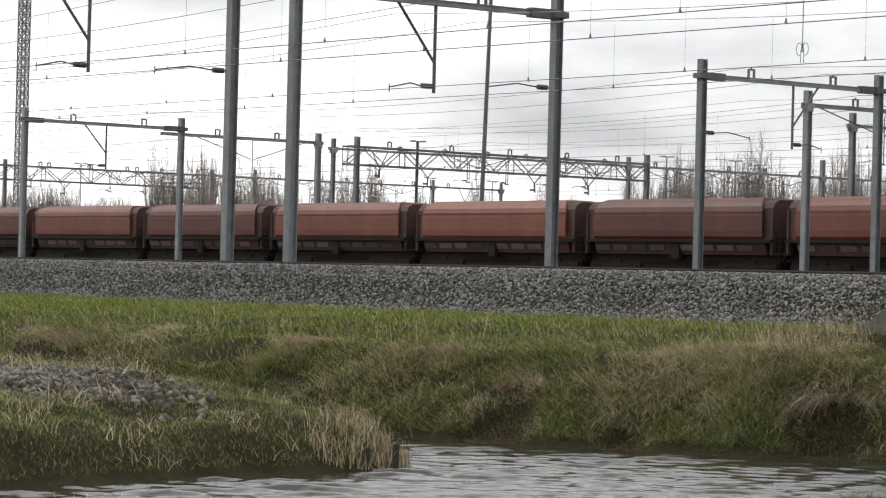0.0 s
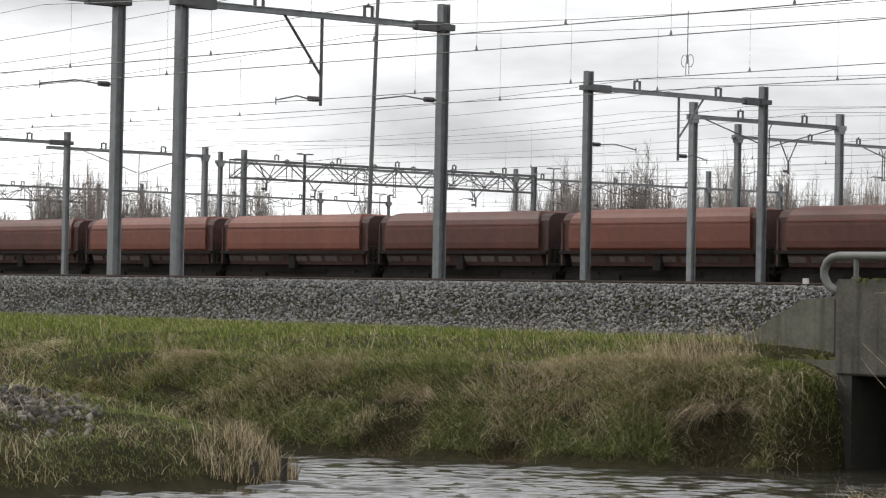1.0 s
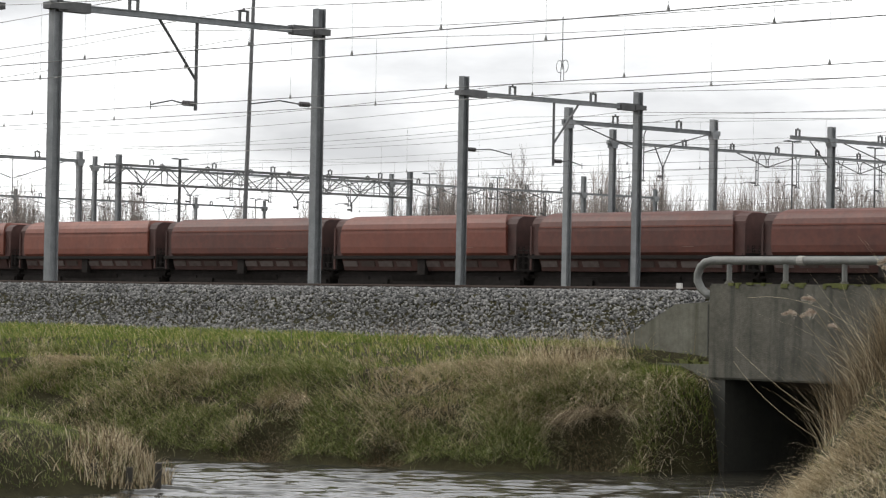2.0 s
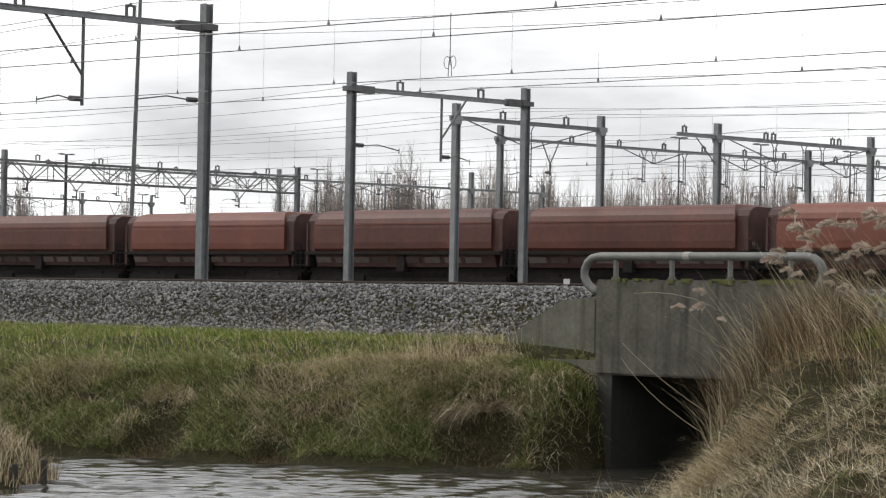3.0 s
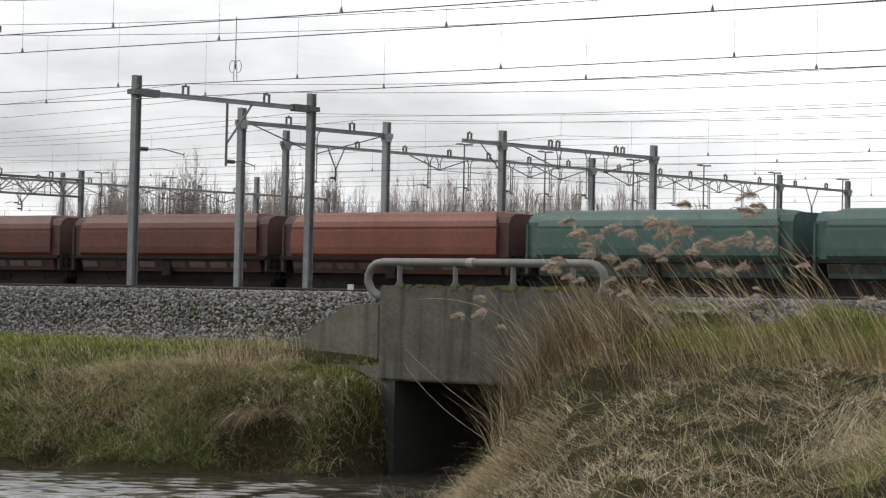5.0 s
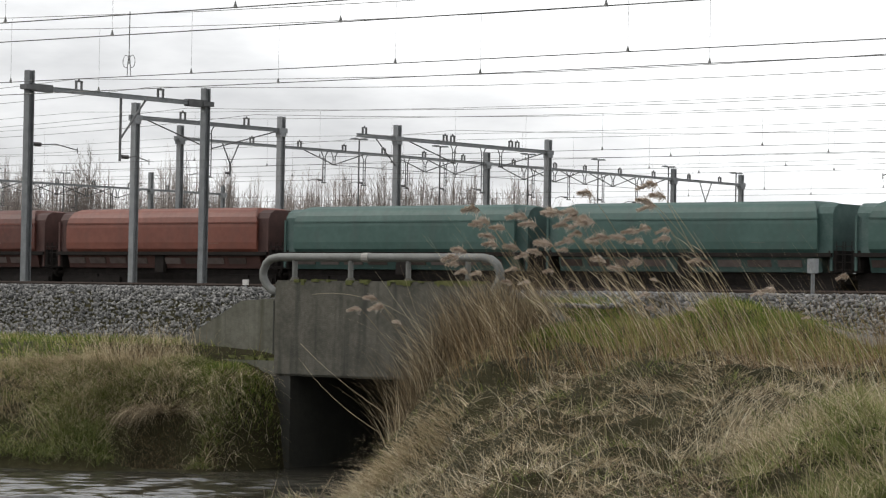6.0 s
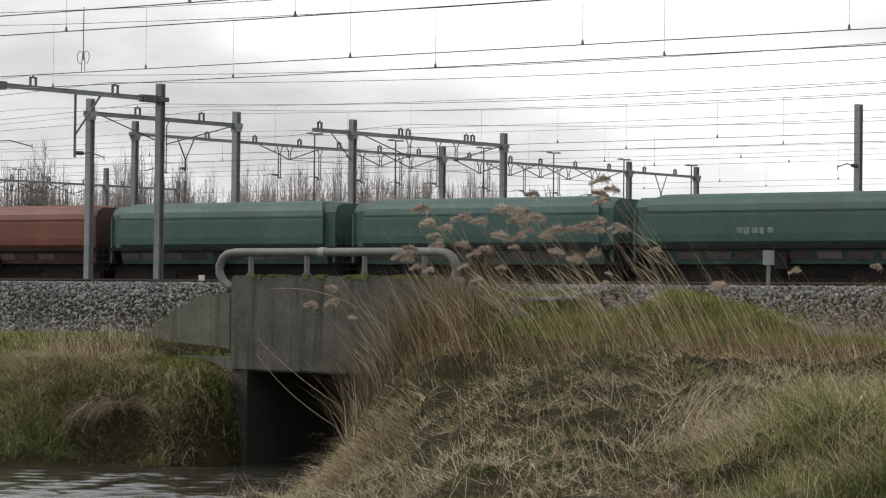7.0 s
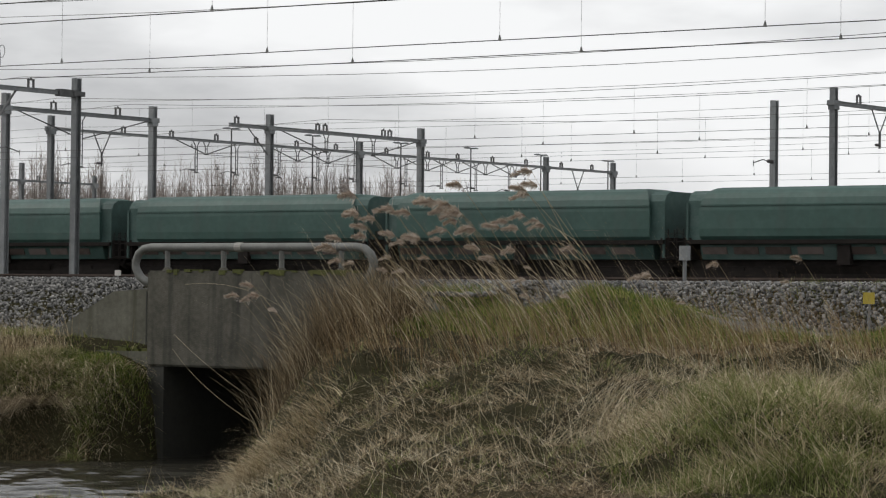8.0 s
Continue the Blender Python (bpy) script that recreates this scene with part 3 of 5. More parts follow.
def portal(x, ys, z=8.25, head=0.6, w=0.30, arms=(), hoops=(), mast_arms=(), block=False, truss=None, over=0.0, frames=(), braces=(), posts=None, forks=(), clamps=True, arch=0.30, beam=0.19):
    t = thing("catenary_portal", PORTAL if not truss else "dark steel overhead-line portal with a lattice beam", "catenary portal", "overhead line portals")
    posts = ys if posts is None else posts
    for y in posts:
        post_parts(t, x, y, z + head, w, w, block=block)
    if truss:
        lattice(t, x, ys[0] - over, ys[-1], z - truss, z)
    else:
        girder(t, x, ys[0] - over, ys[-1] + (0.0 if clamps else 0.35), z, beam, clamps=clamps, collars=() if clamps else posts)
    for y in hoops:
        hoop(t, x, y, z + beam / 2, arch)
    for y, low, side in arms:
        drop_arm(t, x, y, z, low, side)
    for y, low, side in mast_arms:
        drop_arm(t, x, y, z, low, side, reach=2.5, mast=True)
    for y, low in frames:
        drop_frame(t, x, y, z, low, low < 6.9)
    for q in braces:
        brace(t, x, *q, r=0.03)
    for q in forks:
        drop_fork(t, x, *q)
    return t


# tracks by the stream
portal(-71.5, (35.9, 45.4), 8.3, arms=((40.45, 5.45, 1),), hoops=(38.0, 42.5), mast_arms=((45.2, 5.6, 1),), block=True)
portal(-69.6, (46.4, 56.45), 8.25, head=0.75, arms=((51.6, 5.45, 1),), hoops=(49.2, 53.4), mast_arms=((56.2, 5.7, 1),), block=True)
# tracks on either side of the train
portal(-84.5, (76.2, 86.33), 8.23, head=0.68, arms=((81.3, 5.5, -1),), hoops=(78.9, 83.6), mast_arms=((76.4, 5.75, -1),))
portal(-92.2, (89.66, 99.45), 8.10, head=0.67, hoops=(92.7, 97.0), frames=((94.55, 5.6),), braces=((90.3, 8.05, 94.45, 6.95), (99.2, 8.05, 94.65, 6.95)), clamps=False, over=0.35)
portal(-141.0, (75.86, 86.2), 8.20, head=0.66, arms=((81.15, 5.62, 1),), hoops=(78.95, 83.65))
portal(-144.0, (86.6, 98.0), 8.06, head=0.58, hoops=(90.6, 94.9), braces=((89.1, 8.0, 93.05, 6.80), (97.0, 8.0, 93.25, 6.80), (93.15, 8.0, 93.15, 5.6)), posts=(98.0,), clamps=False)
# yard: twin-hung portal and lattice portals
portal(-91.0, (106.73, 119.21), 8.10, head=0.68, hoops=(104.2, 110.5, 111.1, 115.95, 116.5), over=3.05, frames=((111.2, 7.1), (113.6, 5.7), (115.1, 7.1)),
       braces=((105.1, 8.0, 106.65, 6.7), (107.7, 8.0, 111.1, 7.15), (118.7, 8.0, 115.2, 7.15)), clamps=False, arch=0.26)
portal(-146.0, (102.35, 126.8), 8.08, head=0.66, truss=1.15, over=0.9, hoops=(104.9, 109.9, 114.75, 119.65, 124.1), clamps=False, arch=0.28,
       forks=((104.1, 6.9, 6.62, 6.15, 0.42), (108.0, 6.9, 6.35, 5.8, 0.55), (116.9, 6.9, 6.35, 5.75, 0.55), (121.6, 6.9, 6.35, 5.75, 0.55)))
portal(-202.0, (107.0, 126.7), 8.12, head=0.50, truss=1.12, over=0.9, hoops=(110.2, 114.9, 119.3), w=0.26, clamps=False, arch=0.26,
       forks=((112.5, 7.0, 6.5, 5.9, 0.5), (121.5, 7.0, 6.5, 5.9, 0.5)))
portal(-58.3, (105.4, 116.0), 8.21, head=0.66, w=0.27, hoops=(107.6,), clamps=False, forks=((109.55, 8.15, 7.1, 6.45, 0.75),))

# long yard portals: hangers, short frames and stays repeat from one to the next
LONG = (112.4, 115.7, 119.3, 122.7, 130.9, 134.4, 137.9, 141.4)
SHORT = (113.2, 120.9, 123.6, 130.0, 133.0, 136.0, 138.9, 142.0)


def long_portal(x, shift, w, z=8.05):
    stays = []
    for a in SHORT:
        stays += [(a + shift - 2.4, z - 0.08, a + shift - 0.05, 7.32), (a + shift + 2.4, z - 0.08, a + shift + 0.05, 7.32)]
    t = portal(x, tuple(y + shift for y in (101.4, 126.5, 145.4, 153.1)), z, head=0.66, w=w, clamps=False, over=0.4, arch=0.24, beam=0.15, braces=stays,
               hoops=tuple(y + shift for y in (106.7, 110.4, 114.0, 117.3, 120.8, 124.3, 129.0, 133.0, 136.0, 139.6, 143.2, 147.1, 150.6)),
               frames=tuple((y + shift, 6.3) for y in LONG) + tuple((y + shift, 7.3) for y in SHORT),
               forks=((105.1 + shift, z, 6.9, 6.3, 0.65), (149.0 + shift, z, 6.8, 5.9, 0.7)))
    part("stay_wire", shape(tube, [(x, SHORT[0] + shift, 7.29), (x, SHORT[-1] + shift, 7.29)], 0.016, 5), WIRE, t)


long_portal(-101.0, 0.0, 0.27)
long_portal(-149.0, 1.2, 0.24)
long_portal(-200.0, 3.2, 0.22)


def lone_mast(x, y, top, w=0.30, arm=None, label="grey galvanised steel overhead-line mast beside the tracks"):
    t = thing("catenary_mast", label, "catenary mast", "single overhead line masts")
    post_parts(t, x, y, top, w, w, block=False)
    if arm:
        drop_arm(t, x, y, 8.2, arm[0], arm[1], mast=True)


lone_mast(-59.8, 102.97, 8.20, 0.27, (5.4, 1))
lone_mast(-149.6, 147.2, 9.4, 0.30)


def lamp_mast(x, y, h, r0, r1):
    t = thing("lamp_mast", "tall slender grey steel lighting mast", "lamp mast", "yard lighting masts")
    part("pole", shape(tube, [(x, y, -0.2), (x + 0.40, y + 0.28, h)], r0, 10, r1), STEEL_OLD, t)
    part("base_plate", shape(box, x - 0.3, x + 0.3, y - 0.3, y + 0.3, -0.2, -0.15), STEEL_OLD, t)
    bm = bmesh.new()
    box(bm, x - 0.5, x + 1.3, y + 0.22, y + 0.34, h, h + 0.1)
    part("crossbar", bm, STEEL_OLD, t)
    for s in (-1, 1):
        bm = bmesh.new()
        box(bm, x + 0.4 + s * 0.75 - 0.35, x + 0.4 + s * 0.75 + 0.35, y + 0.08, y + 0.48, h + 0.1, h + 0.26)
        part("lamp_head", bm, STEEL_OLD, t)


lamp_mast(-134.9, 103.8, 22.0, 0.15, 0.10)


def twin_lamp(x, y, h, r=0.05):
    t = thing("yard_lamp", "slim steel yard lamp post with two flat lamp heads", "yard lamp", "twin-headed yard lamps")
    part("pole", shape(tube, [(x, y, -0.2), (x, y, h)], r, 8, r * 0.8), STEEL_OLD, t)
    part("crossbar", shape(box, x - 0.02, x + 0.02, y - 0.25, y + 0.25, h - 0.03, h + 0.01), STEEL_OLD, t)
    for s in (-1, 1):
        bm = bmesh.new()
        prism(bm, [(y + s * 0.2, h - 0.05), (y + s * 0.62, h - 0.03), (y + s * 0.62, h + 0.02), (y + s * 0.45, h + 0.06), (y + s * 0.2, h + 0.04)], x - 0.11, x + 0.11)
        part("lamp_head", bm, GALV, t)


for lx, ly, lh in ((-101.4, 115.7, 8.85), (-101.4, 122.7, 8.85), (-101.4, 130.9, 8.85), (-101.4, 137.9, 8.9), (-101.4, 145.4, 8.85), (-101.4, 153.1, 8.82),
                   (-146.5, 107.5, 8.7), (-149.4, 131.6, 8.9), (-149.4, 138.2, 8.9), (-200.4, 148.6, 8.85), (-200.4, 155.6, 8.85), (-202.4, 114.2, 8.6)):
    twin_lamp(lx, ly, lh, 0.12 if lx == -146.5 else 0.05)


def radio_tower(x, y, h, w):
    t = thing("lattice_tower", "tall slender steel lattice radio tower", "radio tower")
    bm = bmesh.new()
    c = [(x - w / 2, y - w / 2), (x + w / 2, y - w / 2), (x + w / 2, y + w / 2), (x - w / 2, y + w / 2)]
    for p in c:
        tube(bm, [(*p, -0.2), (*p, h)], 0.08, 6)
    part("leg", bm, STEEL_OLD, t)
    bm = bmesh.new()
    n = int(h / w)
    for k in range(n):
        for i in range(4):
            p, q = c[i], c[(i + 1) % 4]
            z0, z1 = k * h / n, (k + 1) * h / n
            tube(bm, [(*p, z0), (*q, z1)], 0.045, 4)
            tube(bm, [(*q, z0), (*p, z1)], 0.045, 4)
            tube(bm, [(*p, z1), (*q, z1)], 0.045, 4)
    part("bracing", bm, STEEL_OLD, t)


radio_tower(-255.7, 137.2, 34.0, 0.88)


def wire_run(y, supports, low, high, r=0.0082, zig=0.25, twin=True, mid=None, fall=(0.0, 0.0)):
    """One track's overhead wires: a sagging carrier, contact wires and droppers. fall: metres of height lost per metre, from an x on."""
    t = thing("overhead_wire", "thin dark overhead contact wires hung below a carrier cable", "overhead wire", "overhead wires")
    mid = low + 1.6 if mid is None else mid
    carrier, contacts, drops = [], [[], []], []
    for k, (a, b) in enumerate(zip(supports, supports[1:])):
        n = max(6, round((b - a) / 6.6))
        for i in range(n):
            u = i / n
            x = a + (b - a) * u
            yy = y + zig * (1 - 2 * u) * (1 if k % 2 else -1)
            drop = fall[0] * (x - fall[1])
            zc = mid + (high - mid) * (1 - 4 * u * (1 - u)) - drop
            carrier.append((x, yy, zc))
            for j in (0, 1):
                contacts[j].append((x, yy + (j - 0.5) * 0.06, low - drop - 0.02 * math.sin(u * math.pi)))
            if i:
                drops.append(((x, yy, zc), (x, yy, low - drop)))
    part("carrier_cable", shape(tube, carrier, r * 1.1, 5), WIRE, t)
    for j in ((0, 1) if twin else (0,)):
        part("contact_wire", shape(tube, contacts[j], r, 5), WIRE, t)
    for p, q in drops:
        bm = bmesh.new()
        tube(bm, [p, q], 0.0045, 4)
        tube(bm, [(q[0], q[1], q[2] - 0.03), (q[0], q[1], q[2] + 0.10)], 0.045, 5, 0.012)
        part("dropper", bm, WIRE, t)
    return t


wire_run(39.5, (-131, -71.5, -11, 45), 5.45, 7.8, zig=0.15, fall=(0.0065, -40))
wire_run(42.6, (-131, -71.5, -11, 45), 5.45, 7.8, zig=0.15, fall=(0.0065, -40))
wire_run(49.9, (-129, -69.6, -9, 45), 5.45, 7.75, zig=0.1, mid=6.88, fall=(0.004, -62))
wire_run(53.1, (-129, -69.6, -9, 45), 5.45, 7.75, zig=0.1, mid=6.88, fall=(0.004, -62))
wire_run(79.2, (-195, -138.2, -84.5, -25, 30), 5.3, 7.4, 0.0077)
wire_run(83.4, (-195, -138.2, -84.5, -25, 30), 5.3, 7.4, 0.0077)
wire_run(93.4, (-195, -140.5, -92.2, -40, 20), 5.5, 7.4, 0.0077, twin=False)
wire_run(97.0, (-195, -140.5, -92.2, -40, 20), 5.5, 7.4, 0.0077, twin=False)
wire_run(111.0, (-195, -145, -91.0, -40, 20), 5.5, 7.3, 0.0077, twin=False)
wire_run(116.0, (-195, -145, -101, -58.3, 20), 5.5, 7.3, 0.0077, twin=False)


def jumper(x, y, low, high):
    t = thing("jumper_cable", "looped jumper cable between carrier and contact wire", "jumper cable")
    bm = bmesh.new()
    tube(bm, [(x, y, high), (x, y, low + 0.55)], 0.012, 6)
    part("lead", bm, WIRE, t)
    for s in (-1, 1):
        pts = [(x + s * (0.11 - 0.11 * math.cos(a)), y, low + 0.36 + 0.16 * math.sin(a)) for a in [k * 0.5 for k in range(-1, 11)]]
        bm = bmesh.new()
        tube(bm, [(x, y, low + 0.55), (x + s * 0.05, y, low + 0.3), (x + s * 0.06, y, low)], 0.011, 5)
        tube(bm, pts, 0.009, 5)
        part("loop", bm, WIRE, t)


jumper(-51.6, 49.9, 5.41, 7.05)


def feeder(y, z, supports, sag=0.7):
    t = thing("feeder_cable", "thin dark feeder cable strung along the portal tops", "feeder cable", "feeder cables")
    pts = []
    for a, b in zip(supports, supports[1:]):
        for i in range(10):
            u = i / 10
            pts.append((a + (b - a) * u, y, z - 4 * sag * u * (1 - u)))
    part("cable", shape(tube, pts, 0.012, 5), WIRE, t)


for fy in (49.2, 53.4):
    feeder(fy, 8.75, (-129, -69.2, -9, 50))
for fy in (78.8, 83.2):
    feeder(fy, 8.75, (-195, -138.2, -84.5, -25, 40))
for fy in (93.0, 97.6):
    feeder(fy, 8.75, (-195, -140.5, -92.2, -35, 40))
feeder(111.2, 8.8, (-195, -145, -91, -35, 40))


# ---- culvert ----
def build_culvert():
    t = thing("culvert_bridge", "weathered grey concrete culvert head with sloping wing walls over the stream", "culvert")
    x0, x1, yf = -29.75, -25.5, 32.0
    bm = bmesh.new()
    box(bm, x0, x1, yf, yf + 0.55, -1.48, 0.0)
    bmesh.ops.bevel(bm, geom=bm.edges[:], offset=0.03, segments=2, affect="EDGES")
    part("head_wall", bm, CONC, t, "grey concrete head wall with dark water streaks")
    # side walls and slab have the recess's shade in their base colour
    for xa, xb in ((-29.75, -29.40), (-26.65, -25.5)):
        part("abutment", shape(box, xa, xb, yf + 0.03, 60, -4.0, -1.484), CONC_WET_SHADE, t, "damp concrete side wall with shade in its dark colour")
    part("soffit", shape(box, x0, x1, yf + 0.55, 60, -1.2, -0.35), CONC_WET_SHADE, t, "dark concrete slab over the water")
    # unseen added panel that closes the far end of the bore
    part("back_wall", shape(box, x0, x1, 59.9, 60.2, -4.0, -1.2), CONC_WET_SHADE, t)
    for s, xa, xb in ((-1, -29.75, -32.0), (1, -25.5, -23.6)):
        bm = bmesh.new()
        ya = yf + 0.25
        v = [(xa, ya, -3.2), (xb, ya, -3.2), (xb, ya, -0.98), (xa + (xb - xa) * 0.42, ya, -0.33), (xa, ya, -0.27)]
        f = [bm.verts.new(p) for p in v]
        g = [bm.verts.new((p[0], p[1] + 0.3, p[2])) for p in v]
        bm.faces.new(f)
        bm.faces.new(g[::-1])
        for i in range(5):
            bm.faces.new((f[i], f[(i + 1) % 5], g[(i + 1) % 5], g[i]))
        part("wing_wall", bm, CONC_MOSS, t, "sloping mossy concrete wing wall")
        bm = bmesh.new()
        box(bm, min(xa, xb), max(xa, xb), ya - 0.18, ya, -1.75, -1.26)
        part("ledge", bm, CONC_MOSS, t)
        bm = bmesh.new()
        rm = random.Random(8)
        xm, end = min(xa, xb) + 0.05, max(xa, xb) - 0.03
        while xm < end:
            w = rm.uniform(0.05, 0.13)
            box(bm, xm, min(xm + w + 0.02, end), ya - rm.uniform(0.10, 0.175), ya - 0.004, -1.258, -1.258 + rm.uniform(0.02, 0.085))
            xm += w
        part("moss_strip", bm, MOSS, t, "strip of bright green moss")
        if s < 0:
            part("joint", shape(box, xa - 0.24, xa - 0.215, ya - 0.006, ya + 0.004, -1.26, -0.32), CONC_WET_SHADE, t)
    rm = random.Random(21)
    bm = bmesh.new()
    xm = x0 + 0.04
    while xm < x1 - 0.1:
        w = rm.uniform(0.04, 0.16)
        if rm.random() < 0.45:
            box(bm, xm, xm + w, yf - 0.012, yf + rm.uniform(0.05, 0.2), -rm.uniform(0.01, 0.07), rm.uniform(0.006, 0.022))
        xm += w
    part("moss_edge", bm, MOSS, t, "patchy green moss along the top edge")["kind"] = "stuff"
    r = thing("tube_railing", "bent grey galvanised tube railing on top of the culvert wall", "railing")
    xr0, xr1, zt, rad, y = -30.12, -25.34, 0.36, 0.065, yf + 0.12
    pts = [(xr0 + 0.42, y, -0.20), (xr0 + 0.24, y, -0.17), (xr0 + 0.10, y, -0.08), (xr0 + 0.02, y, 0.05), (xr0 + 0.02, y, 0.14), (xr0 + 0.08, y, 0.26), (xr0 + 0.19, y, 0.335), (xr0 + 0.34, y, zt), (xr1 - 0.34, y, zt), (xr1 - 0.19, y, 0.335), (xr1 - 0.08, y, 0.26), (xr1 - 0.02, y, 0.14), (xr1 - 0.02, y, 0.05), (xr1 - 0.10, y, -0.08), (xr1 - 0.24, y, -0.17), (xr1 - 0.42, y, -0.20)]
    part("tube", shape(tube, pts, rad, 12), RAILING, r, smooth=True)
    for k in range(4):
        xp = -29.43 + k * 1.155
        bm = bmesh.new()
        tube(bm, [(xp, y, 0.0), (xp, y, zt)], 0.042, 10)
        post = part("post", bm, RAILING, r)
        bm = bmesh.new()
        tube(bm, [(xp, y, 0.0), (xp, y, 0.05)], 0.085, 10, 0.05)
        part("foot", bm, CONC, post, "pale mortar foot")
    bm = bmesh.new()
    tube(bm, [(-28.02, y, zt), (-27.89, y, zt)], rad + 0.008, 12)
    part("sleeve", bm, SLEEPER, r, "pale sleeve on the tube joint")


build_culvert()


# ---- train ----
WAGON_L = 15.0


def build_wagon(paint, paint_low, label):
    t = thing("hopper_wagon", label, "freight wagon", "wagons of the ore train")
    side = [(1.28, 1.98), (1.44, 2.2), (1.47, 2.5), (1.47, 3.2), (1.45, 3.45), (1.39, 3.68), (1.28, 3.87), (1.12, 4.01), (0.9, 4.10), (0.6, 4.13)]
    hull = side + [(-y, z) for y, z in side[::-1]]
    e = [0.05, 0.0, 0.0, 0.0, 0.03, 0.10, 0.20, 0.34, 0.50, 0.6]
    s0 = e + e[::-1]
    bm = bmesh.new()
    for xa, xb, shrink in ((-6.35, 6.35, 0),):
        prism(bm, hull, xa, xb, s0, [-q for q in s0])
    body = part("hopper", bm, paint, t)
    for s in (-1, 1):
        bm = bmesh.new()
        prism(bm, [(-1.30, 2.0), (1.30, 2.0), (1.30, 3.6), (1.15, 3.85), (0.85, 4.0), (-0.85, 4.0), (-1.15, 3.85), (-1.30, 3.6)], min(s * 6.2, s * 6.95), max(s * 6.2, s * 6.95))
        # on red wagons this darker paint puts shade into the end walls
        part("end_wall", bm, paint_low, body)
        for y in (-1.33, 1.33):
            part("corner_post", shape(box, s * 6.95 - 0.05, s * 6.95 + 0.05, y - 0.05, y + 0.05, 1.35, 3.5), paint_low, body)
    part("rim", shape(box, -6.3, 6.3, -1.483, -1.46, 3.38, 3.43), paint, body)
    part("sill", shape(box, -7.0, 7.0, -1.50, -1.36, 1.90, 2.06), UNDER, t)
    part("far_sill", shape(box, -7.0, 7.0, 1.36, 1.50, 1.90, 2.06), UNDER, t)
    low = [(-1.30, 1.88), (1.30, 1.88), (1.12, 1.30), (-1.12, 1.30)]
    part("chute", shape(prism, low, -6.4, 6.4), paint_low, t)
    me = None
    for k in range(8):
        x = -5.75 + k * 1.42 + (0.8 if k > 3 else 0)
        if me is None:
            bm = bmesh.new()
            v = [(-0.55, -1.30, 1.78), (0.55, -1.30, 1.78), (0.55, -1.19, 1.50), (-0.55, -1.19, 1.50)]
            a = [bm.verts.new(p) for p in v]
            b = [bm.verts.new((p[0], p[1] - 0.035, p[2])) for p in v]
            bm.faces.new(a[::-1])
            bm.faces.new(b)
            for i in range(4):
                bm.faces.new((a[i], a[(i + 1) % 4], b[(i + 1) % 4], b[i]))
            ob = part("flap", bm, GRIME, t, "dusty pale discharge flap")
            me = ob.data
        else:
            ob = new("flap", me)
            ob.parent = t
            ob["label"] = "dusty pale discharge flap"
        ob.location = (x, 0, 0)
    part("frame", shape(box, -7.2, 7.2, -0.9, 0.9, 1.02, 1.28), UNDER, t)
    part("gate_valve", shape(box, -0.28, 0.28, -1.40, -1.15, 1.10, 1.86), UNDER, t)
    part("discharge_box", shape(prism, [(-1.05, 1.05), (1.05, 1.05), (0.7, 0.28), (-0.7, 0.28)], -2.7, 2.7), UNDER, t)
    # added dark block in place of the black shade beneath the wagon
    part("brake_gear", shape(box, -7.1, 7.1, -0.92, 0.92, 0.16, 1.015), UNDER, t)
    for s in (-1, 1):
        bm = bmesh.new()
        box(bm, s * 7.1 - 0.35, s * 7.1 + 0.35, -1.3, 1.3, 1.30, 1.38)
        box(bm, s * 6.98 - 0.2, s * 6.98 + 0.2, -1.32, 1.32, 1.38, 2.15)
        part("end_platform", bm, UNDER, t)
        bm = bmesh.new()
        for q in (-0.25, 0.25):
            tube(bm, [(s * 7.3 + q * 0.6, -1.34, 1.2), (s * 7.3 + q * 0.6, -1.34, 2.5)], 0.02, 5)
        for z in (1.4, 1.7, 2.0, 2.3):
            tube(bm, [(s * 7.3 - 0.15, -1.34, z), (s * 7.3 + 0.15, -1.34, z)], 0.015, 5)
        part("ladder", bm, UNDER, t)
        for y in (-0.88, 0.88):
            bm = bmesh.new()
            tube(bm, [(s * 7.15, y, 1.06), (s * 7.42, y, 1.06)], 0.08, 8)
            tube(bm, [(s * 7.42, y, 1.06), (s * 7.49, y, 1.06)], 0.22, 12)
            part("buffer", bm, UNDER, t)
        bm = bmesh.new()
        for y in (-1.0, 1.0):
            box(bm, s * 5.0 - 2.0, s * 5.0 + 2.0, y - 0.07, y + 0.07, 0.55, 0.85)
        box(bm, s * 5.0 - 0.4, s * 5.0 + 0.4, -1.0, 1.0, 0.6, 1.0)
        for k in (-1, 0, 1):
            for y in (-1.08, 1.08):
                box(bm, s * 5.0 + k * 1.6 - 0.16, s * 5.0 + k * 1.6 + 0.16, y - 0.08, y + 0.08, 0.36, 0.66)
        part("bogie", bm, UNDER, t)
        for k in (-1, 0, 1):
            bm = bmesh.new()
            for y in (-0.75, 0.75):
                tube(bm, [(0, y - 0.065, 0), (0, y + 0.065, 0)], 0.46, 20)
            tube(bm, [(0, -0.75, 0), (0, 0.75, 0)], 0.08, 8)
            part("wheelset", bm, UNDER, t).location = (s * 5.0 + k * 1.6, 0, 0.46)
    bm = bmesh.new()
    for k, (w, z) in enumerate(((0.9, 2.66), (0.6, 2.55), (0.75, 2.45))):
        box(bm, 3.2, 3.2 + w, -1.466, -1.458, z, z + 0.07)
    part("data_panel", bm, DATA, body, "small faded pale data lines")
    return t


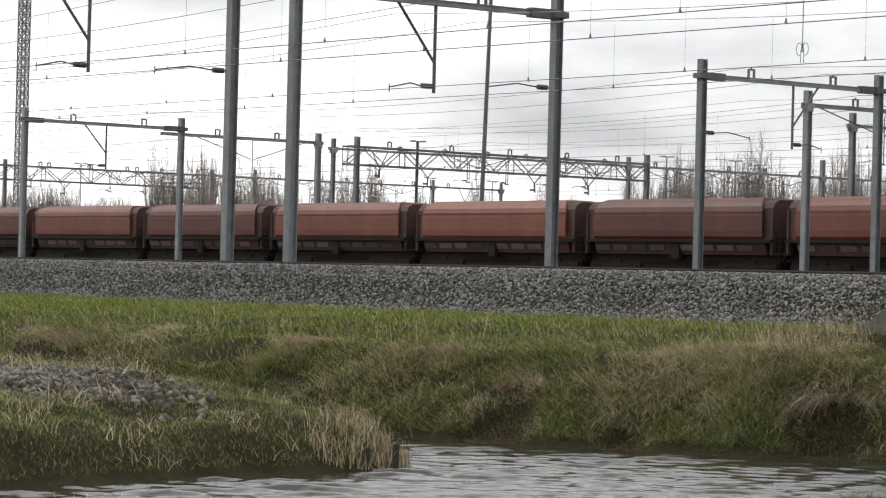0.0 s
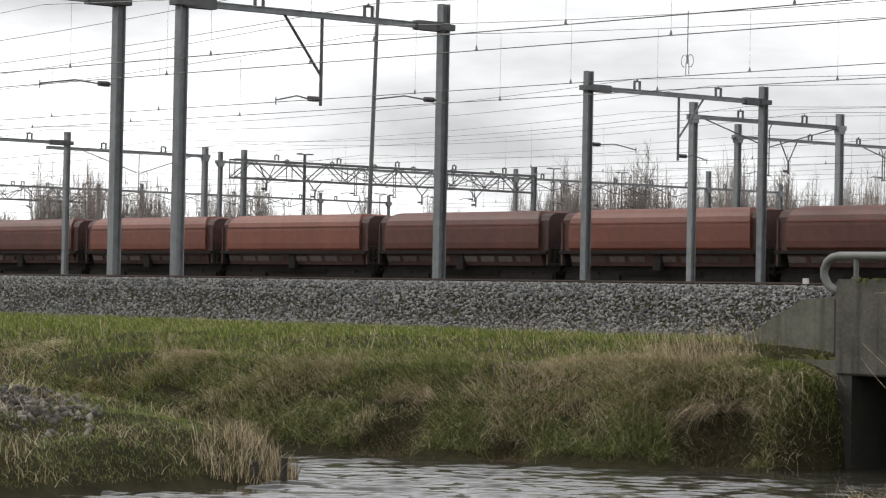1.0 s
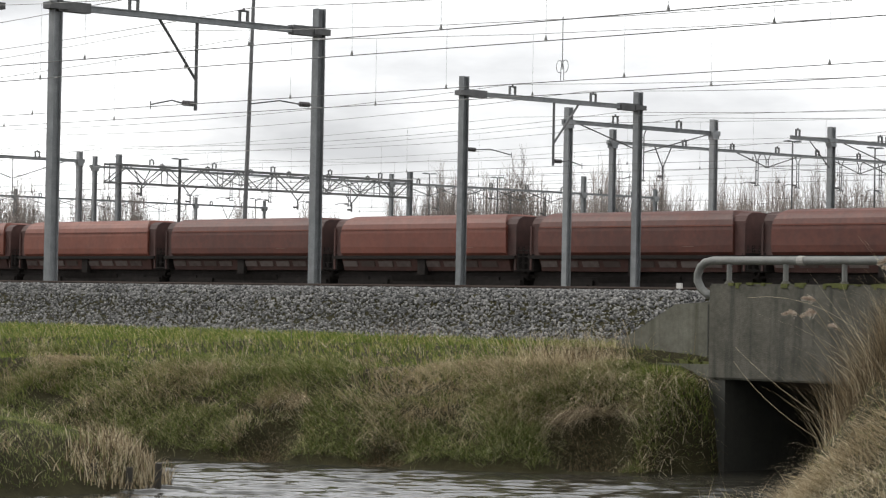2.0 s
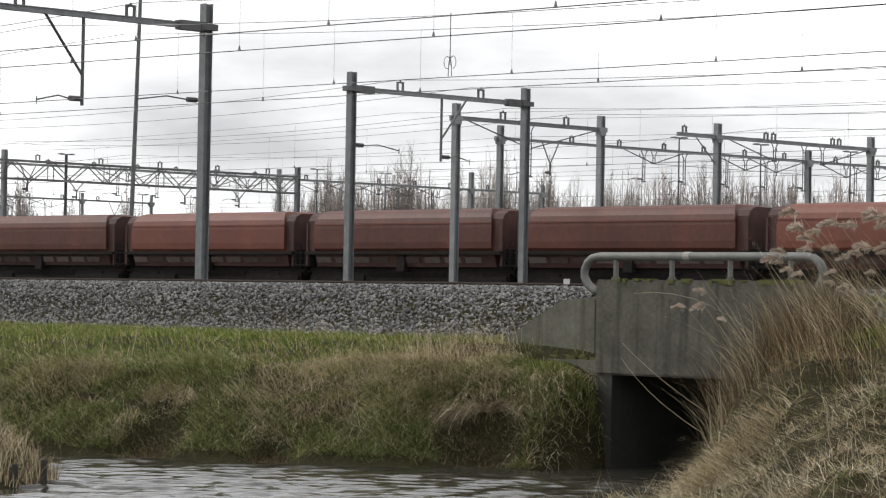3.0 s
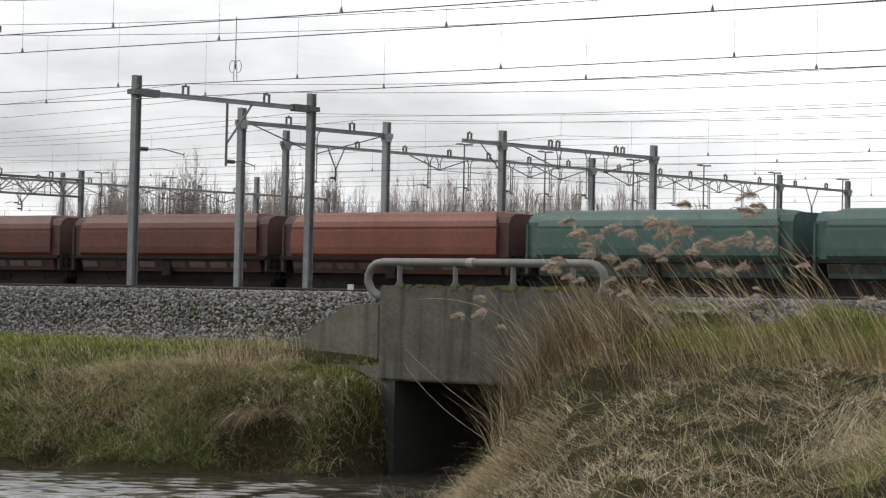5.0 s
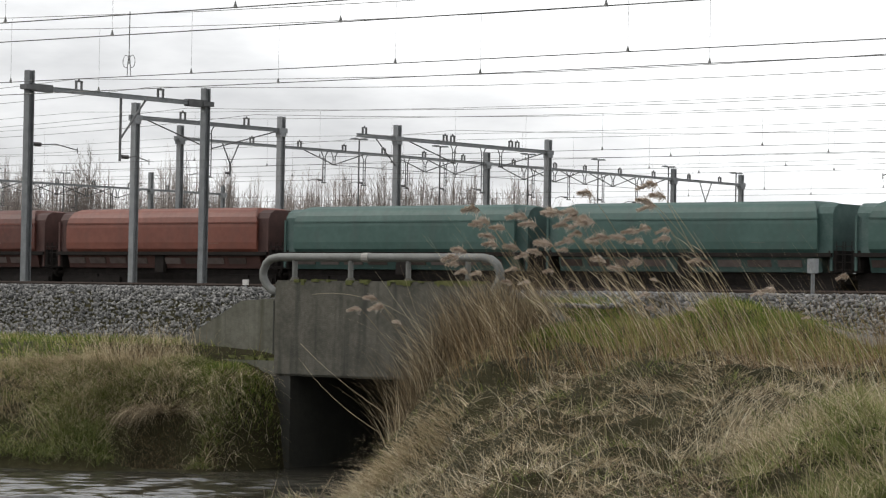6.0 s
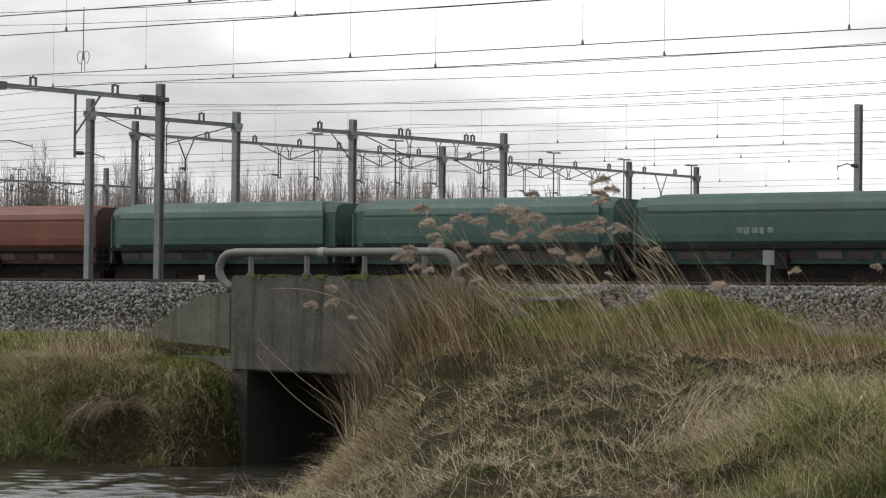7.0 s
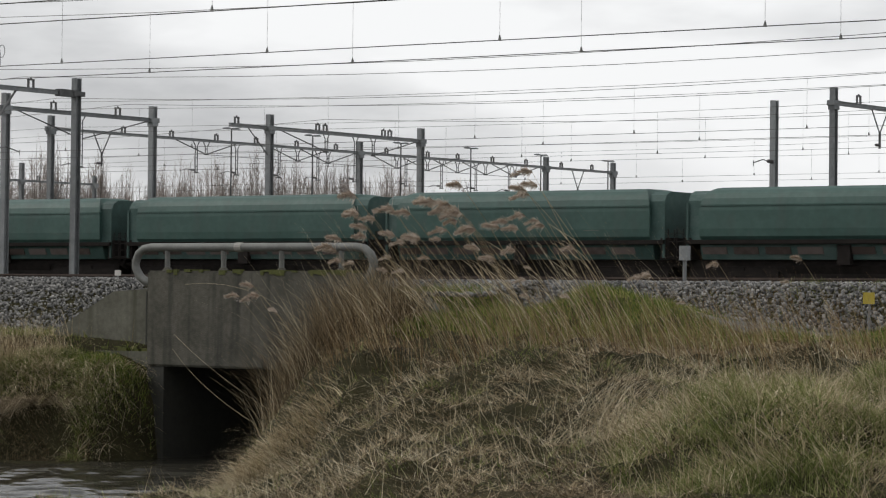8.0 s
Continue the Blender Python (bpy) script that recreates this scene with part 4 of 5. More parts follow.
RED_LABEL = "oxide-red steel ore hopper wagon with grimy underframe"
GREEN_LABEL = "faded green steel ore hopper wagon with grimy underframe"
red_wagon = build_wagon(RED, RED_LOW, RED_LABEL)
green_wagon = build_wagon(GREEN, GREEN_LOW, GREEN_LABEL)
WAGONS = []
for k in range(10):
    WAGONS.append((red_wagon if k == 0 else copy_thing(red_wagon, pose(0, 95, 0)), -WAGON_L * (k + 0.5)))
for k in range(6):
    WAGONS.append((green_wagon if k == 0 else copy_thing(green_wagon, pose(0, 95, 0)), WAGON_L * (k + 0.5)))


bm = bmesh.new()
for k, w in enumerate((0.30, 0.22, 0.27, 0.18, 0.26)):
    box(bm, -2.0 + k * 0.36, -2.0 + k * 0.36 + w, -1.482, -1.474, 2.52 - 0.05 * (k % 2), 2.74)
part("lettering", bm, LETTERS, [c for c in WAGONS[12][0].children if c.name.startswith("hopper")][0], "worn white lettering")


# ---- trees ----
def bare_tree(seed, h, spread, stems):
    """A many-stemmed leafless tree: stems fan up from the stool and carry fine upright twigs."""
    r = random.Random(seed)
    t = thing("bare_tree", "leafless many-stemmed tree with fine grey-brown twigs", "tree", "row of bare trees behind the yard")
    bm, limbs, twigs = bmesh.new(), bmesh.new(), bmesh.new()
    tube(bm, [(0, 0, -1.4), (0.05, 0, 1.0), (0.0, 0.05, h * 0.55)], 0.2, 7, 0.05)
    for k in range(stems):
        a, out = r.uniform(0, math.tau), spread * math.sqrt(r.random())
        top = h * r.uniform(0.62, 1.0) * (1 - 0.22 * out / spread)
        z0 = r.uniform(0.0, 0.35) * h
        bend = r.uniform(0.45, 0.8)
        c, s = math.cos(a), math.sin(a)
        pts = [Vector((c * out * f, s * out * f, z0 + (top - z0) * g)) for f, g in ((0.02, 0), (bend, 0.35), (bend * 0.6 + 0.4, 0.7), (1.0, 1.0))]
        tube(limbs, pts, 0.042, 4, 0.012, False)
        for j in range(17):
            q = r.choice((0, 1, 1, 2, 2))
            p = pts[q].lerp(pts[q + 1], r.random())
            d = Vector((r.gauss(0, 0.30), r.gauss(0, 0.30), r.uniform(0.5, 1.1))).normalized() * r.uniform(0.5, 1.7)
            tube(twigs, [p, p + d], 0.015, 3, 0.008, False)
    part("trunk", bm, BARK, t)
    part("limb", limbs, BARK, t)
    part("crown", twigs, TWIG, t)
    return t


def build_trees():
    kinds = [bare_tree(11, 12.8, 1.35, 30), bare_tree(12, 11.2, 1.8, 34), bare_tree(13, 13.6, 1.05, 24), bare_tree(14, 8.4, 2.6, 40), bare_tree(15, 12.2, 1.6, 32)]
    r = random.Random(4)
    first = [True] * 5
    for k in range(260):
        az = -20.0 + k * 31.0 / 260 + r.uniform(-0.2, 0.2)
        if (-9.9 < az < -6.3 and r.random() < 0.8) or (-12.0 < az <= -9.9 and r.random() < 0.4):
            continue
        dist = r.uniform(222, 268)
        kind = r.choice((0, 0, 1, 2, 2, 4)) if az > -6.5 else r.choice((1, 3, 3, 0, 4))
        if az < -16:
            kind = 3
        a = radians(az - 43)
        s = r.uniform(0.72, 1.06) * (0.88 if az < -6.5 else 1.0) * (1.0 if az < 4 else 1.0 - (az - 4) * 0.05)
        m = pose(dist * math.sin(a), dist * math.cos(a), 0, 0, 0, r.uniform(0, 360))
        if first[kind]:
            ob, first[kind] = kinds[kind], False
            ob.matrix_basis = m
        else:
            ob = copy_thing(kinds[kind], m)
        ob.scale = (s, s, s)


build_trees()


# ---- vegetation ----
def blades(px, py, pz, h, w, lean, lean_dir, seed, segs=3, droop=0.35, power=1.6):
    """Thin curved blades as ribbons: roots, heights, widths, lean (share of height) and its direction."""
    r = np.random.RandomState(seed)
    n = len(px)
    face = r.uniform(0, math.pi, n)
    sx, sy = np.cos(face), np.sin(face)
    u = np.linspace(0, 1, segs + 1)
    out = []
    for k in u:
        f = lean * h * k ** power
        cx, cy = px + np.cos(lean_dir) * f, py + np.sin(lean_dir) * f
        cz = pz + h * (k - droop * np.minimum(lean, 1.6) * k ** 2.2 * 0.6)
        ww = w * (1.0 - 0.85 * k)
        out.append(np.stack([cx - sx * ww, cy - sy * ww, cz], 1))
        out.append(np.stack([cx + sx * ww, cy + sy * ww, cz], 1))
    v = np.stack(out, 1).reshape(-1, 3)
    base = np.arange(n)[:, None] * (2 * (segs + 1))
    f = np.concatenate([np.stack([base[:, 0] + 2 * k, base[:, 0] + 2 * k + 1, base[:, 0] + 2 * k + 3, base[:, 0] + 2 * k + 2], 1) for k in range(segs)])
    return v, f


WIND = radians(180 + 20)


def scatter(name, label, category, n, area, keep, height, width, lean, material, seed, segs=3, droop=0.35, spread=1.2, clump=None, power=1.6, toward=WIND, comb=None):
    """Blades over an area, in clumps where clump gives (count, radius); with comb, the blades of a clump lie nearly one way."""
    r = np.random.RandomState(seed)

    def spots(k):
        if callable(area):
            return area(r, k)
        return r.uniform(area[0], area[1], k), r.uniform(area[2], area[3], k)

    x, y = spots(n)
    way = None
    if clump:
        cx, cy = spots(clump[0])
        i = r.randint(0, clump[0], n)
        x, y = cx[i] + r.normal(0, clump[1], n), cy[i] + r.normal(0, clump[1], n)
        if comb:
            way = r.normal(toward, spread, clump[0])[i] + r.normal(0, comb, n)
    if way is None:
        way = r.normal(toward, spread, n)
    d = shore_distance(x, y)
    k = keep(x, y, d, r)
    x, y, d, way = x[k], y[k], d[k], way[k]
    z = ground_z(x, y) - 0.02
    m = len(x)
    h = r.uniform(*height, m)
    v, f = blades(x, y, z, h, r.uniform(*width, m), np.abs(r.normal(lean[0], lean[1], m)), way, seed + 1, segs, droop, power)
    ob = array_mesh(name, v, f, material)
    return tagged(ob, label, category, kind="stuff")


def wedge(az0, az1, r0, r1):
    """Points spread evenly over a wedge of ground, by compass degrees and metres from the origin."""
    def spots(r, k):
        a, q = np.radians(r.uniform(az0, az1, k)), np.sqrt(r.uniform(r0 * r0, r1 * r1, k))
        return q * np.sin(a), q * np.cos(a)

    return spots


def far_side(x, y, d):
    return (x < -29.6) & (y > 23.1 + 0.32 * (x + 40)) & (hollow(x, y) < 0.45)


scatter("grass", "short fresh green grass along the foot of the embankment", "grass", 110000, (-66, -29.6, 24.5, 34.5),
        lambda x, y, d, r: far_side(x, y, d) & (x > -1.95 * y) & (d > 1.55 + 1.5 * wobble(x, y, 0.7, 8) + 0.7 * wobble(x, y, 2.5, 18)), (0.05, 0.15), (0.006, 0.012), (0.5, 0.3), LAWN, 21)
DOWN = radians(-62)


def bank_strip(width):
    """Points spread evenly over a strip of that width along the far shore."""
    line = np.array(SHORE[1:10])
    seg = line[1:] - line[:-1]
    length = np.hypot(seg[:, 0], seg[:, 1])
    length[-1] *= 0.35

    def spots(r, k):
        i = r.choice(len(seg), k, p=length / length.sum())
        u = r.rand(k) * np.where(i == len(seg) - 1, 0.35, 1.0)
        d = r.rand(k) * width
        nx, ny = seg[i, 1] / np.hypot(seg[i, 0], seg[i, 1]), -seg[i, 0] / np.hypot(seg[i, 0], seg[i, 1])
        return line[i, 0] + seg[i, 0] * u + nx * d, line[i, 1] + seg[i, 1] * u + ny * d

    return spots



scatter("bank_grass", "rough dark green and straw grass covering the stream bank", "grass", 130000, bank_strip(3.8),
        lambda x, y, d, r: far_side(x, y, d) & (d > 0.22 + 0.6 * wobble(x, y, 2.2, 26)) & (d < 2.6 + 4.0 * wobble(x, y, 0.9, 27)) & ((d > 1.3) | (wobble(x, y, 1.9, 29) + 0.5 * wobble(x, y, 4.5, 30) > -0.12)), (0.08, 0.27), (0.0035, 0.0075), (1.4, 0.5), GRASS, 31, 4, 0.55, 1.3, (3000, 0.16), 1.4, DOWN, 0.35)
scatter("dead_grass", "long bent straw-coloured dead grass on the brow of the bank", "dead grass", 64000, bank_strip(4.6),
        lambda x, y, d, r: far_side(x, y, d) & (d > 0.3) & (1.4 * wobble(x, y, 0.8, 9) + 0.7 * wobble(x, y, 2.6, 19) + 0.4 * np.exp(-((d - 2.1) / 0.8) ** 2) - 0.75 * (d > 2.6 + 2.4 * wobble(x, y, 1.0, 28)) > 0.52), (0.14, 0.36), (0.0025, 0.005), (1.5, 0.5), PALE_STRAW, 41, 4, 0.6, 1.2, (1500, 0.22), 1.4, DOWN, 0.3)
scatter("tall_dead_grass", "wispy standing straw stems in the bank grass", "dead grass", 2600, bank_strip(4.5),
        lambda x, y, d, r: far_side(x, y, d) & (d > 0.6) & (d < 4.5), (0.25, 0.60), (0.002, 0.004), (0.7, 0.3), STRAW, 43, 4, 0.25, 1.4, (420, 0.2), 1.2)
scatter("combed_straw", "long pale grass strands combed down the stream bank", "dead grass", 9000, bank_strip(2.6),
        lambda x, y, d, r: far_side(x, y, d) & (d > 0.35) & (wobble(x, y, 1.1, 62) > -0.12), (0.22, 0.55), (0.003, 0.0055), (1.35, 0.4), PALE_STRAW, 44, 5, 1.0, 1.0, (700, 0.2), 1.15, DOWN, 0.22)
scatter("hanging_grass", "matted grass hanging over the water's edge", "dead grass", 26000, bank_strip(1.0),
        lambda x, y, d, r: far_side(x, y, d) & (d > 0.2) & (d < 1.1), (0.18, 0.42), (0.002, 0.005), (1.3, 0.5), GRASS, 45, 4, 1.35, 0.9, (1000, 0.2), 1.1, DOWN)
scatter("straw_tussock", "pale straw tussocks flattened on the brow of the bank", "dead grass", 52000, bank_strip(3.2),
        lambda x, y, d, r: far_side(x, y, d) & (d > 1.0) & (d < 3.6) & (wobble(x, y, 0.9, 33) + 0.5 * wobble(x, y, 2.2, 34) > 0.24), (0.16, 0.28), (0.0025, 0.005), (2.0, 0.5), PALE_STRAW, 46, 4, 0.55, 0.9, (190, 0.20), 1.3, DOWN, 0.3)
scatter("wing_grass", "rough green grass growing against the culvert wing wall", "grass", 26000, (-33.6, -29.42, 29.6, 32.05),
        lambda x, y, d, r: (d > 0.02) & (hollow(x, y) < 0.4), (0.06, 0.18), (0.003, 0.007), (1.3, 0.4), GRASS, 48, 4, 0.6, 1.3, (1300, 0.14), 1.4, DOWN)


def hollow_spots(r, k):
    c = np.array(HOLLOWS)[r.randint(0, len(HOLLOWS), k)]
    return c[:, 0] + r.normal(0, 0.45, k) * c[:, 2], c[:, 1] + r.normal(0, 0.45, k) * c[:, 2]


scatter("root_litter", "dark roots and litter hanging in the undercut hollows", "litter", 9000, hollow_spots,
        lambda x, y, d, r: (x < -29.5) & (d > 0.05), (0.05, 0.20), (0.0025, 0.006), (1.2, 0.6), LITTER, 56, 3, 0.9, 1.6, None, 1.1, DOWN)
scatter("wing_brush", "bushy straw and russet weeds beside the end of the wing wall", "weeds", 800, (-32.9, -31.4, 30.9, 32.2),
        lambda x, y, d, r: (d > 1.0), (0.25, 0.62), (0.0025, 0.0045), (0.55, 0.3), STRAW, 57, 4, 0.25, 2.0, (60, 0.16), 1.3)
scatter("hollow_fringe", "pale dead grass hanging over the undercut hollows of the bank", "dead grass", 26000, bank_strip(2.4),
        lambda x, y, d, r: (x < -29.5) & (hollow(x + 0.16, y - 0.3) > 0.2) & (hollow(x, y) < 0.55) & (d > 0.35), (0.26, 0.55), (0.0025, 0.005), (1.2, 0.35), PALE_STRAW, 53, 5, 1.25, 0.6, (420, 0.10), 1.0, DOWN, 0.25)


def arched_grass(c, across, n, seed):
    """Bleached grass that falls to both sides and forward from a crest over a hollow."""
    r = np.random.RandomState(seed)
    s = np.clip(r.normal(0, 0.34, n), -0.8, 0.8)
    depth = r.uniform(-0.10, 0.16, n)
    x, y = c[0] + across[0] * s - across[1] * depth, c[1] + across[1] * s + across[0] * depth
    z = np.maximum(c[2] - 0.50 * s * s + r.uniform(-0.06, 0.03, n), ground_z(x, y) + 0.04)
    side = np.where(s + r.normal(0, 0.15, n) > 0, 1.0, -1.0)
    way = np.arctan2(across[1], across[0]) + np.where(side > 0, -r.uniform(0.1, 1.2, n), math.pi + r.uniform(0.1, 1.2, n))
    v, f = blades(x, y, z, r.uniform(0.16, 0.50, n), r.uniform(0.0025, 0.005, n), np.abs(r.normal(1.35, 0.45, n)), way, seed + 1, 6, 1.8, 1.0)
    ob = array_mesh("arched_grass", v, f, MAT)
    tagged(ob, "arch of drooping bleached grass over the hollow in the bank", "dead grass", kind="stuff")


arched_grass((-30.52, 30.46, -2.03), (0.705, 0.71), 1300, 64)
scatter("green_tuft", "fresh green grass tuft at the corner of the culvert wall", "grass", 2600, (-30.7, -29.5, 31.2, 32.0),
        lambda x, y, d, r: (d > 0.05), (0.08, 0.22), (0.004, 0.007), (0.7, 0.3), LAWN, 54, 4, 0.5, 2.0, (60, 0.12))
scatter("mouth_grass", "long straw grass hanging down beside the culvert mouth", "dead grass", 1500, (-30.6, -29.42, 29.6, 31.9),
        lambda x, y, d, r: (d > 0.02) & (d < 0.8) & (hollow(x, y) < 0.3), (0.25, 0.55), (0.003, 0.006), (1.0, 0.4), STRAW, 49, 5, 1.5, 0.9, (120, 0.14), 1.0, radians(-35))
scatter("dry_weeds", "thin russet dry weed stems standing on the brow of the bank", "weeds", 600, (-38.5, -30.6, 29.4, 31.9),
        lambda x, y, d, r: far_side(x, y, d) & (d > 1.2) & (wobble(x, y, 0.9, 35) > 0.0), (0.25, 0.55), (0.002, 0.004), (0.5, 0.3), RUSSET, 50, 4, 0.15, 2.0, (260, 0.2), 1.2)
scatter("lawn_straw", "small straw tufts scattered over the green strip", "dead grass", 3600, (-60, -31.0, 27.0, 34.2),
        lambda x, y, d, r: far_side(x, y, d) & (d > 2.4) & (wobble(x, y, 0.8, 37) > -0.1), (0.08, 0.24), (0.003, 0.006), (0.9, 0.4), PALE_STRAW, 52, 3, 0.4, 2.0, (330, 0.16), 1.3)
# spit of land
scatter("peninsula_grass", "short olive grass on the low spit of land", "grass", 96000, wedge(-63.2, -52.0, 29.5, 44.0),
        lambda x, y, d, r: (d > 0.1) & ~far_side(x, y, d) & (x < -27.5) & ~((np.abs(np.hypot(x, y) - 37.3) < 1.2) & (np.degrees(np.arctan2(x, y)) + 43 < -15.6) & (r.rand(len(x)) < 0.6)), (0.04, 0.12), (0.0032, 0.0065), (0.8, 0.4), GRASS, 51)
scatter("dead_grass", "scattered straw tufts on the low spit of land", "dead grass", 7000, (-44, -28, 12, 24),
        lambda x, y, d, r: (d > 0.1) & ~far_side(x, y, d) & (x < -27.5), (0.15, 0.35), (0.004, 0.008), (0.9, 0.5), STRAW, 55, 3, 0.5, 2.0, (160, 0.16))
scatter("shore_reed", "tuft of broken straw-coloured reed at the tip of the spit", "reed", 5200, (-32.2, -29.5, 19.6, 22.6),
        lambda x, y, d, r: (d > -0.16) & (d < 0.7) & (y > 20.4) & (wobble(x, y, 5.0, 14) > -0.25), (0.14, 0.42), (0.004, 0.009), (0.4, 0.3), STRAW, 61, 3, 0.4, 2.0)
# near bank by the culvert
def near(x, y, d):
    return (d > 0.1) & (x > -27.0) & ~on_path(x, y)


def on_path(x, y):
    return (x > -20.6) & (y > 32.75 - 0.35 * (x + 24) / 15) & (y < 34.4 - 0.35 * (x + 24) / 15)


def mound(x, y):
    return ((np.degrees(np.arctan2(x, y)) + 28.3) / 5.2) ** 4 + ((np.hypot(x, y) - 25.3) / 2.9) ** 4 < 1


scatter("bank_grass", "rough olive grass on the near bank", "grass", 44000, wedge(-46.5, -26.5, 20.6, 41.0),
        lambda x, y, d, r: near(x, y, d) & ((wobble(x, y, 1.3, 23) + 0.7 * wobble(x, y, 3.4, 24) > 0.12) | (y > 30.5) | mound(x, y)), (0.06, 0.22), (0.003, 0.0055), (1.1, 0.5), GRASS, 71, 3, 0.5, 2.0, (1700, 0.15), 1.3, WIND, 0.5)
scatter("mound_grass", "fresh green grass on the mound beside the culvert", "grass", 42000, (-26.5, -14, 30.2, 34.4),
        lambda x, y, d, r: near(x, y, d) & (d > 0.5) & (y > 30.7 + 0.5 * wobble(x, y, 1.4, 12)), (0.08, 0.20), (0.005, 0.010), (0.5, 0.3), LAWN, 75)
scatter("reed_litter", "low brown litter of broken reed covering the near bank", "reed litter", 78000, wedge(-46, -26.8, 20.6, 38.0),
        lambda x, y, d, r: near(x, y, d) & (y < 31.8), (0.04, 0.16), (0.003, 0.007), (2.0, 0.9), LITTER, 79, 2, 0.6, 2.8, (2600, 0.17), 1.1, WIND, 0.6)
scatter("dead_reed_mat", "tangled mat of flattened pale dead reed stalks", "dead reed", 26000, wedge(-46, -26.8, 20.6, 37.0),
        lambda x, y, d, r: near(x, y, d) & (y < 31.2) & (wobble(x, y, 1.4, 13) + 0.8 * wobble(x, y, 4.5, 53) > -0.02), (0.08, 0.30), (0.003, 0.007), (2.2, 0.9), MAT, 81, 4, 0.8, 2.8, (620, 0.22), 1.05, WIND, 0.55)
scatter("broken_reed", "long broken pale reed stalks lying criss-cross on the bank", "dead reed", 3600, wedge(-44, -26.8, 22.5, 36.0),
        lambda x, y, d, r: near(x, y, d) & (d > 0.25) & (y < 31.0), (0.10, 0.36), (0.003, 0.006), (2.6, 1.1), PALE, 85, 4, 0.5, 2.8, None, 1.02)
scatter("broken_stem", "broken standing stems of dry reed on the near bank", "dead reed", 1500, wedge(-43, -27.0, 23.0, 35.0),
        lambda x, y, d, r: near(x, y, d) & (d > 0.4) & (y < 30.5), (0.20, 0.55), (0.0022, 0.0042), (0.55, 0.35), PALE, 84, 3, 0.2, 1.2, (420, 0.3), 1.1)
scatter("straw_heap", "heaps of bleached broken straw on the near bank", "dead reed", 9000, wedge(-42, -27.5, 23.0, 35.0),
        lambda x, y, d, r: near(x, y, d) & (d > 0.2) & (y < 30.0), (0.10, 0.32), (0.003, 0.0058), (1.6, 0.6), PALE_STRAW, 86, 4, 0.8, 2.0, (150, 0.20), 1.1, radians(-70), 0.8)
scatter("straw_clump", "bright spiky clump of bleached straw at the tip of the near bank", "dead reed", 2600, (-23.6, -22.1, 26.6, 27.7),
        lambda x, y, d, r: d > 0.0, (0.14, 0.36), (0.003, 0.006), (1.5, 0.5), PALE_STRAW, 87, 4, 0.7, 1.1, (90, 0.16), 1.05, radians(-110), 0.5)
scatter("mound_straw", "pale bent straw among green grass on the near tussock", "dead grass", 6500, wedge(-33.6, -26.6, 22.6, 28.2),
        lambda x, y, d, r: mound(x, y), (0.16, 0.44), (0.0025, 0.005), (1.1, 0.5), PALE_STRAW, 88, 4, 0.6, 2.2, (240, 0.17), 1.2, radians(-110), 0.5)
scatter("green_blades", "fresh green grass blades on the near tussock", "grass", 22000, wedge(-33.2, -26.6, 22.6, 28.0),
        lambda x, y, d, r: mound(x, y) & (wobble(x, y, 1.6, 63) > -0.05), (0.12, 0.30), (0.0025, 0.005), (0.9, 0.4), GRASS, 89, 4, 0.5, 1.8, (500, 0.18), 1.3, WIND, 0.5)
scatter("swept_reed", "long straw stalks swept over the edge of the near tussock", "dead reed", 700, wedge(-34.2, -31.0, 26.0, 29.5),
        lambda x, y, d, r: d > 0.1, (0.35, 0.75), (0.002, 0.0035), (1.1, 0.35), PALE, 96, 5, 0.5, 0.7, (60, 0.2), 1.15, radians(30), 0.3)
scatter("russet_reed", "stand of russet dry reed stalks leaning in the wind", "reed", 2700, (-23.8, -14.5, 28.0, 31.0),
        lambda x, y, d, r: (d > 1.3) & (wobble(x, y, 1.2, 15) + 0.12 * (x + 22) > -0.15), (0.35, 1.00), (0.0018, 0.0036), (0.45, 0.2), RUSSET, 91, 4, 0.06, 0.7, (620, 0.2), 1.1, WIND, 0.3)
scatter("reed_thicket", "shaggy clump of brown dead reed leaves against the culvert head wall", "reed", 5600, (-26.5, -24.2, 30.4, 31.8),
        lambda x, y, d, r: (d > 0.25) & (x > -26.2), (0.40, 1.30), (0.003, 0.006), (0.45, 0.3), LITTER, 92, 4, 0.5, 2.2, (150, 0.14), 1.4)
scatter("reed_thicket", "shaggy straw leaves in the reed clump by the culvert", "reed", 1500, (-26.5, -24.0, 30.3, 31.8),
        lambda x, y, d, r: (d > 0.35) & (x > -26.0), (0.45, 1.40), (0.002, 0.004), (0.55, 0.3), STRAW, 94, 4, 0.4, 1.4, (160, 0.14), 1.3)
scatter("leaning_reed", "sparse dry reed stalks leaning over the culvert wall", "reed", 330, (-24.6, -18.0, 29.3, 31.5),
        lambda x, y, d, r: (d > 0.3) & (x > -27.2), (0.8, 1.85), (0.0024, 0.0042), (0.62, 0.15), STRAW, 93, 5, 0.06, 0.3, None, 1.1)
scatter("shore_tuft", "small straw tuft at the near water's edge", "dead grass", 420, (-25.6, -24.8, 13.9, 14.7),
        lambda x, y, d, r: d > 0.02, (0.15, 0.34), (0.003, 0.006), (0.8, 0.4), STRAW, 97, 4, 0.6, 2.5)
scatter("undergrowth", "dark leafless scrub at the foot of the far trees", "scrub", 9000, (-330, -60, 150, 235),
        lambda x, y, d, r: (np.abs(np.hypot(x, y) - 232) < 9), (1.5, 3.6), (0.03, 0.09), (0.3, 0.2), TWIG, 95, 3, 0.3, 3.0)


